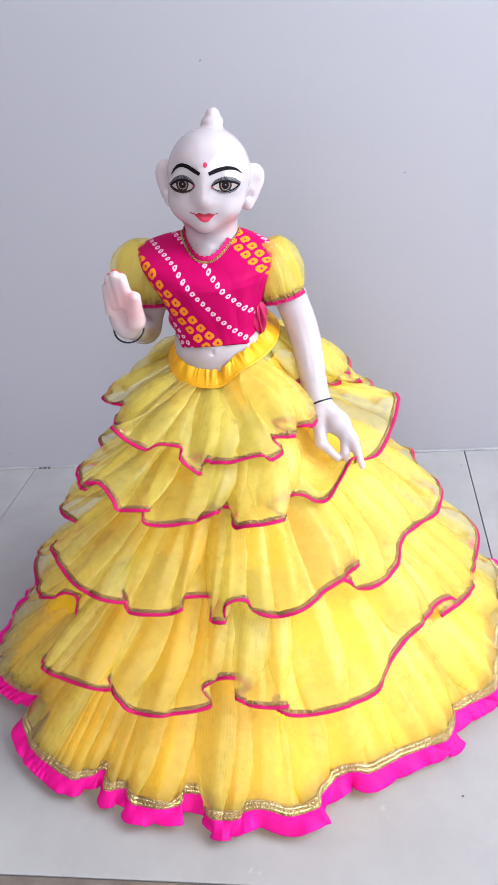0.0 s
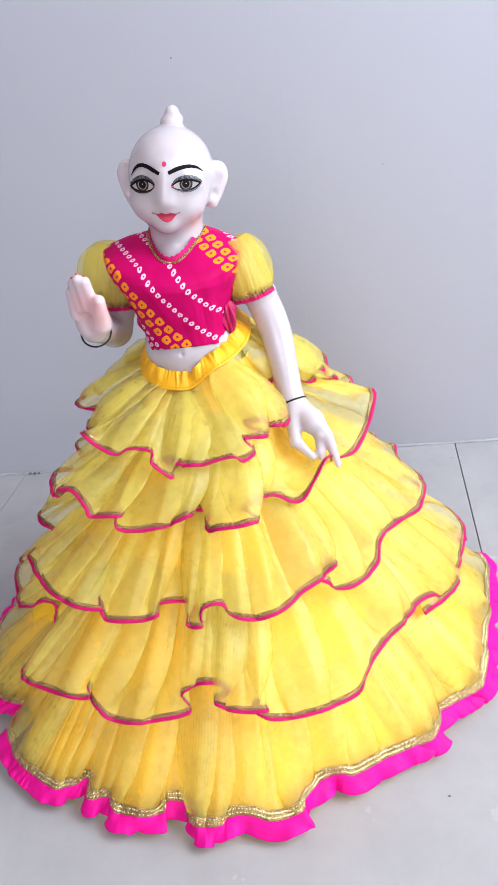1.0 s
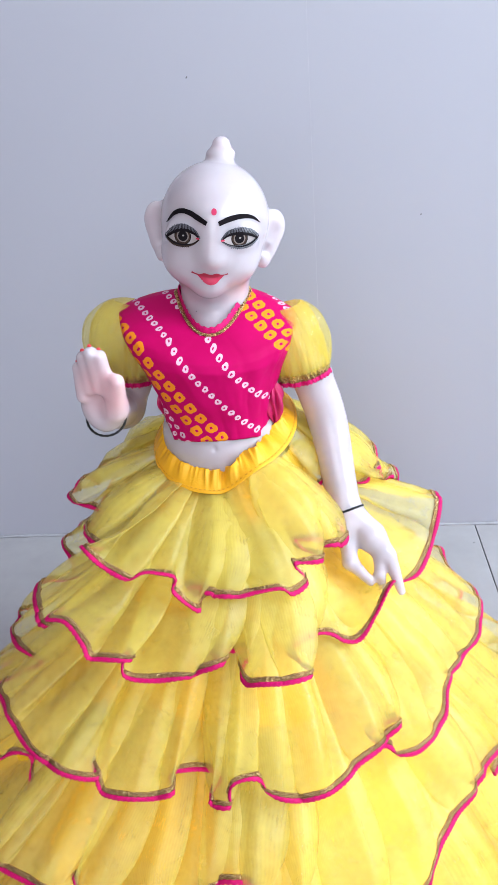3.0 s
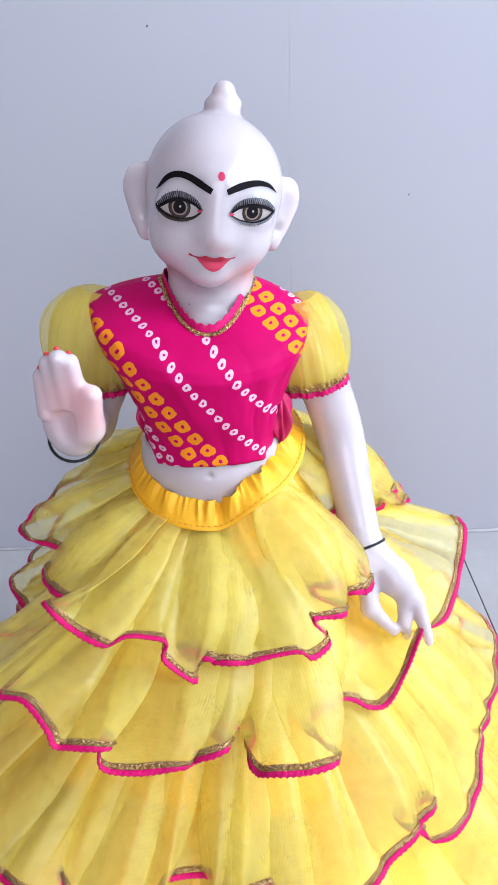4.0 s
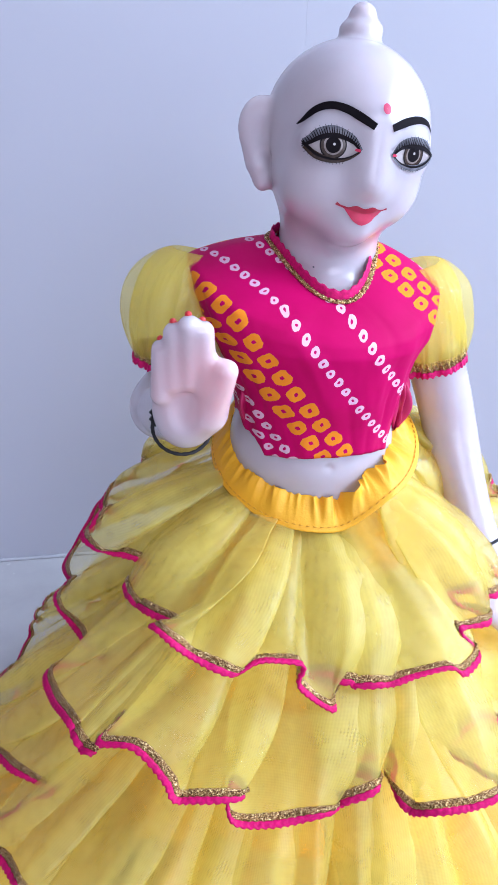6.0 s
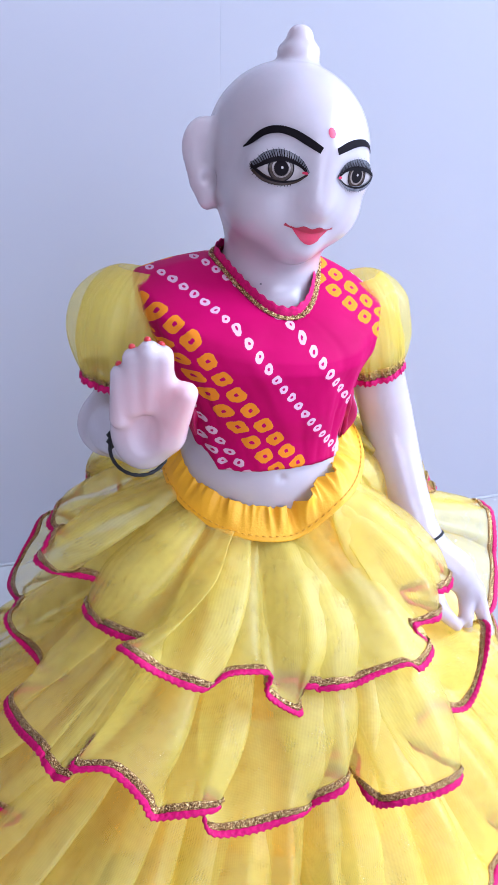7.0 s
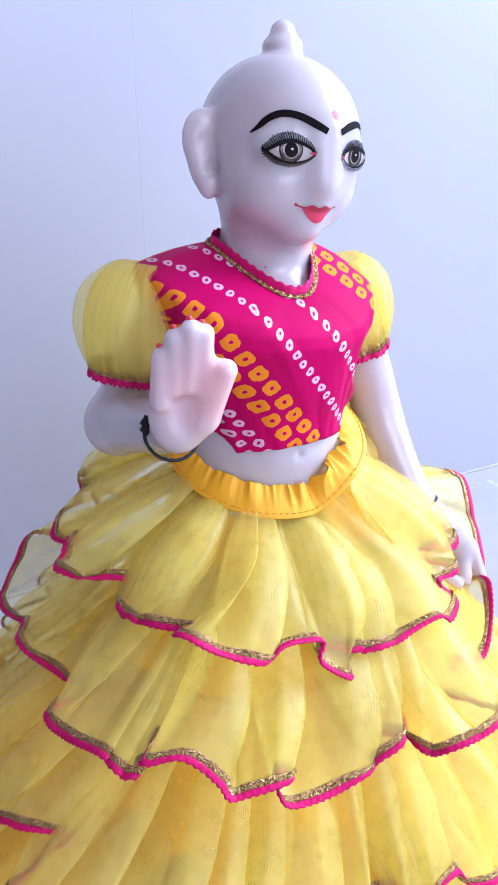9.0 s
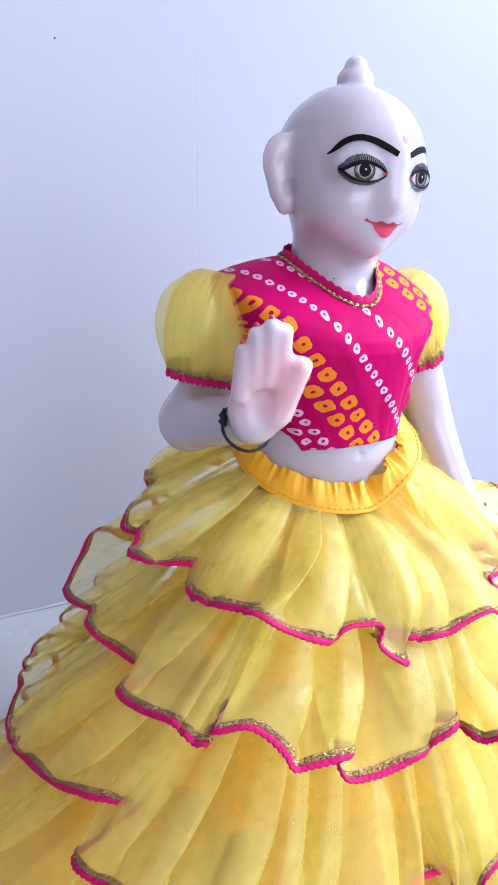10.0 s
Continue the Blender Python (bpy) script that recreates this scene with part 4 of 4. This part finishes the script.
for name_, control_, top_, turn_, seed_, waves_ in (
    ("tier", TIER_FIVE, (0.138, 0.104), None, 5, 30),
    ("tier", TIER_FOUR, (0.112, 0.160), None, 4, 26),
    ("tier", TIER_THREE, (0.086, 0.214), None, 3, 22),
    ("tier", TIER_TWO, (0.056, 0.262), None, 2, 18),
    ("tier", TIER_ONE, (0.046, 0.284), waist_ring, 1, 16),
):
    tier_, edge_, above_, nor_, len_ = flounce(name_, skirt, control_, top_[0], top_[1], seed_, waves_, top_turn=turn_, flute={1: 0.0090, 2: 0.0085}.get(seed_, 0.0110), belly={1: -0.0040, 2: -0.009, 3: -0.007, 4: -0.007, 5: -0.006}[seed_])
    if seed_ == 5:
        trim(tier_, edge_, above_, nor_, len_, 0.0074, 0.0, SEQUIN, "gold_border", "wide gold sequin border", wave=0.0004, period=0.003, twist=0.0005)
        sequins(tier_, edge_, above_, nor_, len_)
        trim(tier_, edge_, above_, nor_, len_, 0.0, 0.0135, SATIN, "pink_border", "plain hot pink satin border", lift=0.0003, ruffle=0.0012)
    else:
        trim(tier_, edge_, above_, nor_, len_, 0.0039, -0.0011, GOLD, "gold_braid", "twisted gold braid", wave=0.0004, period=0.0027, twist=0.0007)
        trim(tier_, edge_, above_, nor_, len_, 0.0011, 0.0016, PINK, "pink_braid", "scalloped hot pink braid", wave=0.0004, period=0.0027, thick=0.0012, twist=0.0005)

# ---- the blouse ----
blouse = tagged(new("blouse"), "magenta tie-dye blouse with puffed yellow organza sleeves", "blouse")


def collar_curve(az):
    """The neckline: a soft V in front, high at the sides and back."""
    az = (az + 180) % 360 - 180
    f = (math.hypot(min(1.0, abs(az) / 90), 0.16) - 0.16) / (math.hypot(1.0, 0.16) - 0.16)
    side = np.array([-0.0262, 0.0275, 0.3895]) if az < 0 else np.array([0.0162, 0.0240, 0.3890])
    point, nape = np.array([-0.0042, -0.0068, 0.3740]), np.array([-0.0065, 0.0450, 0.3895])
    if abs(az) <= 90:
        x, y, z = point + (side - point) * np.array([f**0.62, f**1.45, f**1.22])
    else:
        g = (abs(az) - 90) / 90 * math.pi / 2
        x, y, z = nape[0] + (side[0] - nape[0]) * math.cos(g), side[1] + (nape[1] - side[1]) * math.sin(g), side[2] + (nape[2] - side[2]) * math.sin(g)
    return np.array([x, y, z])


def blouse_body():
    prof = [(0.303, 0.0318, 0.0405), (0.318, 0.0330, 0.0415), (0.332, 0.0350, 0.0445), (0.346, 0.0412, 0.0458), (0.358, 0.0490, 0.0465), (0.366, 0.0525, 0.0450), (0.372, 0.0530, 0.0420)]
    n, extra = 260, 14
    zs = np.linspace(prof[0][0], prof[-1][0], 46)
    verts, uvs = [], []
    last = []
    for z in zs:
        a_ = float(np.interp(z, [q[0] for q in prof], [q[1] for q in prof]))
        b_ = float(np.interp(z, [q[0] for q in prof], [q[2] for q in prof]))
        row = []
        for k in range(n):
            az = 360 * k / n
            s, c = math.sin(radians(az)), math.cos(radians(az))
            e = 2 / 2.4
            sx, sy = math.copysign(abs(s) ** e, s), math.copysign(abs(c) ** e, c)
            wr = 0.0011 * noise.noise((s * 5 + z * 30, c * 5, z * 24)) + 0.0003 * noise.noise((s * 14 + z * 50, c * 14, z * 60))
            p = np.array([-0.0065 + (a_ + wr) * sx, 0.0215 - (b_ + wr) * sy, z + 0.011 * max(0.0, c) * (0.372 - z) / 0.069 - 0.006 * max(0.0, c) * max(0.0, (z - 0.35) / 0.022) - 0.10 * a_ * sx * max(0.0, (z - 0.33) / 0.042) + 0.0070 * abs(sx) ** 3 * max(0.0, (z - 0.335) / 0.037)])
            if sx > 0:
                p[0] -= 0.075 * a_ * sx * max(0.0, min(1.0, (z - 0.335) / 0.03))
                p[1] += 0.003 * sx * max(0.0, min(1.0, (z - 0.335) / 0.03))
            row.append(p)
        last = row
        verts += row
    for j in range(1, extra + 1):
        f = j / extra
        for k in range(n):
            az = 360 * k / n
            q = collar_curve(az)
            p = last[k] * (1 - f) + q * f
            side = abs(math.sin(radians(az)))
            p = p + np.array([0, 0, (0.0006 * side + 0.001) * math.sin(math.pi * f)])
            verts.append(p)
    V = np.array(verts)
    # inner face, so that the cloth has an edge
    rows = len(zs) + extra
    slant = radians(52)
    for p in V:
        across = np.array([p[0] + 0.0065, p[2] - 0.340 + 0.5 * max(0.0, p[1] + 0.011) * max(0.0, min(1.0, (p[2] - 0.36) / 0.012))])
        if p[1] > 0.036:
            across[0] = math.copysign(0.115 - abs(across[0]), across[0])
        u = across[0] * math.cos(slant) - across[1] * math.sin(slant)
        v = across[0] * math.sin(slant) + across[1] * math.cos(slant)
        uvs.append((u, v))
    return mesh_of("body", V, grid_faces(rows, n, True), [PRINT], uvs=uvs), V[-n:], V[-2 * n : -n]


body_me, neck_edge, neck_above = blouse_body()
body = part("body", body_me, blouse, "magenta cotton with white and orange tie-dye spots")
_sol = body.modifiers.new("cloth", "SOLIDIFY")
_sol.thickness, _sol.offset = 0.0009, 1.0


def ring_trim(parent, ring, inward, nor, up, down, material, name, label, **kw):
    ring = np.vstack([ring, ring[:1]])
    inward, nor = np.vstack([inward, inward[:1]]), np.vstack([nor, nor[:1]])
    n = 900
    s = np.r_[0, np.cumsum(np.linalg.norm(np.diff(ring, axis=0), axis=1))]
    at = np.linspace(0, s[-1], n)
    res = lambda v: np.stack([np.interp(at, s, v[:, i]) for i in range(3)], 1)  # noqa: E731
    e, i2, n2 = res(ring), res(inward), res(nor)
    n2 /= np.linalg.norm(n2, axis=1, keepdims=True)
    return trim(parent, e, i2, n2, at, up, down, material, name, label, **kw)


_side = np.roll(neck_edge, -1, 0) - np.roll(neck_edge, 1, 0)
_nor = np.cross(_side, neck_edge - neck_above)
_nor /= np.linalg.norm(_nor, axis=1, keepdims=True)
_out = (neck_edge - neck_edge.mean(0)) * [1, 1, 0] + [0, 0, 0.03]
_nor[(_nor * _out).sum(1) < 0] *= -1
_dir = (neck_edge - neck_above) / np.linalg.norm(neck_edge - neck_above, axis=1, keepdims=True)
_in = neck_edge - (0.25 * _dir + np.array([0, 0, 0.95])) * 0.004
ring_trim(body, neck_edge, neck_above, _nor, 0.0020, 0.0002, GOLD, "gold_braid", "twisted gold braid", wave=0.0005, period=0.0027, twist=0.0007, lift=0.0014)
ring_trim(body, neck_edge, _in, _nor, 0.0002, 0.0040, PINK, "pink_braid", "scalloped hot pink braid", wave=0.00035, period=0.0046, thick=0.0011, lift=0.0010)


def sleeve(top, low, r_top, r_mid, r_low, bulge, seed, label):
    """A puff of organza gathered at the shoulder and into a braided cuff."""
    top, low = np.array(top), np.array(low)
    ax = low - top
    L = np.linalg.norm(ax)
    ax /= L
    u = np.cross(ax, [0, 1, 0])
    u /= np.linalg.norm(u)
    w = np.cross(ax, u)
    n, rows = 200, 34
    verts, uvs = [], []
    for j in range(rows):
        f = j / (rows - 1)
        r = r_top * (1 - f) + r_low * f + (r_mid - (r_top + r_low) / 2) * math.sin(math.pi * f**0.9) ** 0.75
        c = top + ax * L * f + np.array(bulge) * math.sin(math.pi * f)
        for k in range(n):
            a = 2 * math.pi * k / n
            fold = 0.0030 * (0.5 - abs(noise.noise((math.cos(a) * 3.6, math.sin(a) * 3.6, seed + f * 1.4)))) * (0.6 + abs(f - 0.5)) * min(1.0, 3.0 * f) + 0.0006 * noise.noise((math.cos(a) * 11, math.sin(a) * 11, seed + f)) * (0.3 + 1.4 * abs(f - 0.5))
            verts.append(c + (u * math.cos(a) + w * math.sin(a)) * (r + fold))
            uvs.append((a * 0.02, f * L))
    V = np.array(verts)
    inner = np.array([p + (c_ - p) * min(1.0, 0.0046 * math.sin(math.pi * (i // n) / (rows - 1)) / (np.linalg.norm(c_ - p) + 1e-9)) for i, p in enumerate(V) for c_ in (V[i // n * n:i // n * n + n].mean(0),)])
    ob = part("sleeve", mesh_of("sleeve", V, grid_faces(rows, n, True), [SLEEVE], uvs=uvs), blouse, label)
    part("sleeve_lining", mesh_of("sleeve_lining", inner, grid_faces(rows, n, True), [SLEEVE_LINING], uvs=uvs), ob, "denser yellow sleeve lining")
    edge, above = V[-n:], V[-2 * n : -n] * 0.3 + (V[-n:] - ax * 0.004) * 0.7
    nor = edge - low
    nor -= np.outer(nor @ ax, ax)
    nor /= np.linalg.norm(nor, axis=1, keepdims=True)
    ring_trim(ob, edge, edge - ax * 0.004, nor, 0.0042, 0.0002, GOLD, "gold_braid", "twisted gold braid", wave=0.0004, period=0.0027, twist=0.0007)
    ring_trim(ob, edge, edge - ax * 0.004, nor, -0.0002, 0.0030, PINK, "pink_braid", "scalloped hot pink braid", wave=0.0005, period=0.0027, thick=0.0012)
    return ob


sleeve((-0.0560, 0.030, 0.386), (-0.0660, 0.025, 0.341), 0.010, 0.0222, 0.0160, (-0.0035, 0, 0.004), 3.0, "puffed sheer yellow sleeve")
sleeve((0.0370, 0.027, 0.379), (0.0470, 0.0245, 0.3365), 0.010, 0.0194, 0.0142, (0.001, 0, 0.003), 9.0, "puffed sheer yellow sleeve")


def side_tie(cx, cy, top, size):
    """The bunched cloth tied at the side of the blouse."""
    n, rows = 60, 26
    verts = []
    for j in range(rows):
        f = j / (rows - 1)
        r = 0.0010 + 0.0062 * math.sin(math.pi * f**0.75) ** 0.8
        for k in range(n):
            a = 2 * math.pi * k / n
            g = 1 + 0.35 * math.sin(3 * a + 4 * f) + 0.22 * math.sin(7 * a - 3 * f)
            verts.append((cx + size * 0.55 * r * g * math.cos(a), cy + size * 0.9 * r * g * math.sin(a), top - size * 0.024 * f))
    return mesh_of("side_tie", verts, grid_faces(rows, n, True), [TIE])


part("side_tie", side_tie(0.0280, 0.0080, 0.338, 1.15), blouse, "bunched magenta side tie")
part("side_tie", side_tie(-0.0385, 0.0060, 0.339, 0.8), blouse, "bunched magenta side tie")


# ---- wrist threads ----
def wrist_thread(centre, normal, rx, ry, knot, label):
    nrm = Vector(normal).normalized()
    u = nrm.orthogonal().normalized()
    if abs(nrm.dot(Vector((0, 0, 1)))) < 0.95:
        u = nrm.cross(Vector((0, 0, 1))).normalized()
    w = nrm.cross(u)
    pts = [Vector(centre) + u * rx * math.cos(a) + w * ry * math.sin(a) for a in np.linspace(0, 2 * math.pi, 72)]
    V, F = tube([tuple(p) for p in pts], [0.0007 + 0.0001 * math.sin(i * 1.9) for i in range(72)], 8)
    ob = tagged(new("wrist_thread", mesh_of("wrist_thread", V, F, [THREAD])), label, "thread bracelet", group="wrist threads")
    if knot is not None:
        k0 = Vector(centre) + u * rx * math.cos(knot) + w * ry * math.sin(knot)
        path = [(0, 0, -4.2), (0.6, -0.4, -2.4), (-0.4, -0.6, -0.8), (0.5, -0.4, 0.6), (-0.3, -0.7, 2.0), (0.6, -0.3, 3.6), (0.2, -0.9, 5.0)]
        v2, f2 = tube([tuple(k0 + Vector(p) * MM) for p in path], [0.0004, 0.0010, 0.0018, 0.0015, 0.0017, 0.0009, 0.0004], 9)
        part("knot", mesh_of("knot", v2, f2, [THREAD]), ob, "tied black knot")
    return ob


wrist_thread((-0.0670, -0.0230, 0.3335), (0.10, -0.80, 0.60), 0.0112, 0.0106, -0.5, "knotted black thread tied round the raised wrist")
wrist_thread((0.0692, -0.0083, 0.2560), (0.30, -0.50, -0.80), 0.0112, 0.0109, None, "thin black thread tied round the lowered wrist")

# ---- floor tiles ----
# rows past the brown strip are unseen, laid pale to bounce light upwards
ROW_Y = (TILE_Y0 - TILE_SIZE, TILE_Y0 - TILE_SIZE - 0.12, *(TILE_Y0 - 0.12 - k * TILE_SIZE for k in (2, 3, 4)), BACK)


@functools.lru_cache(None)
def tile_mesh(width, depth, dark):
    return box("tile", (0.0005, 0.0005, -0.004), (width - 0.0005, depth - 0.0005, 0.0), DARK_TILE if dark else TILE, 0.0009)


# the outer column and the row at the doorway are cut to fit the room
for i in range(-3, 3):
    x_ = max(LEFT, TILE_X0 + i * TILE_SIZE)
    wide_ = round(TILE_X0 + (i + 1) * TILE_SIZE - x_, 3)
    for j, y_ in enumerate(ROW_Y):
        t_ = part("tile", tile_mesh(wide_, {1: 0.12, 5: 0.24}.get(j, TILE_SIZE), j == 1), floor)
        t_.location = (x_, y_, 0)
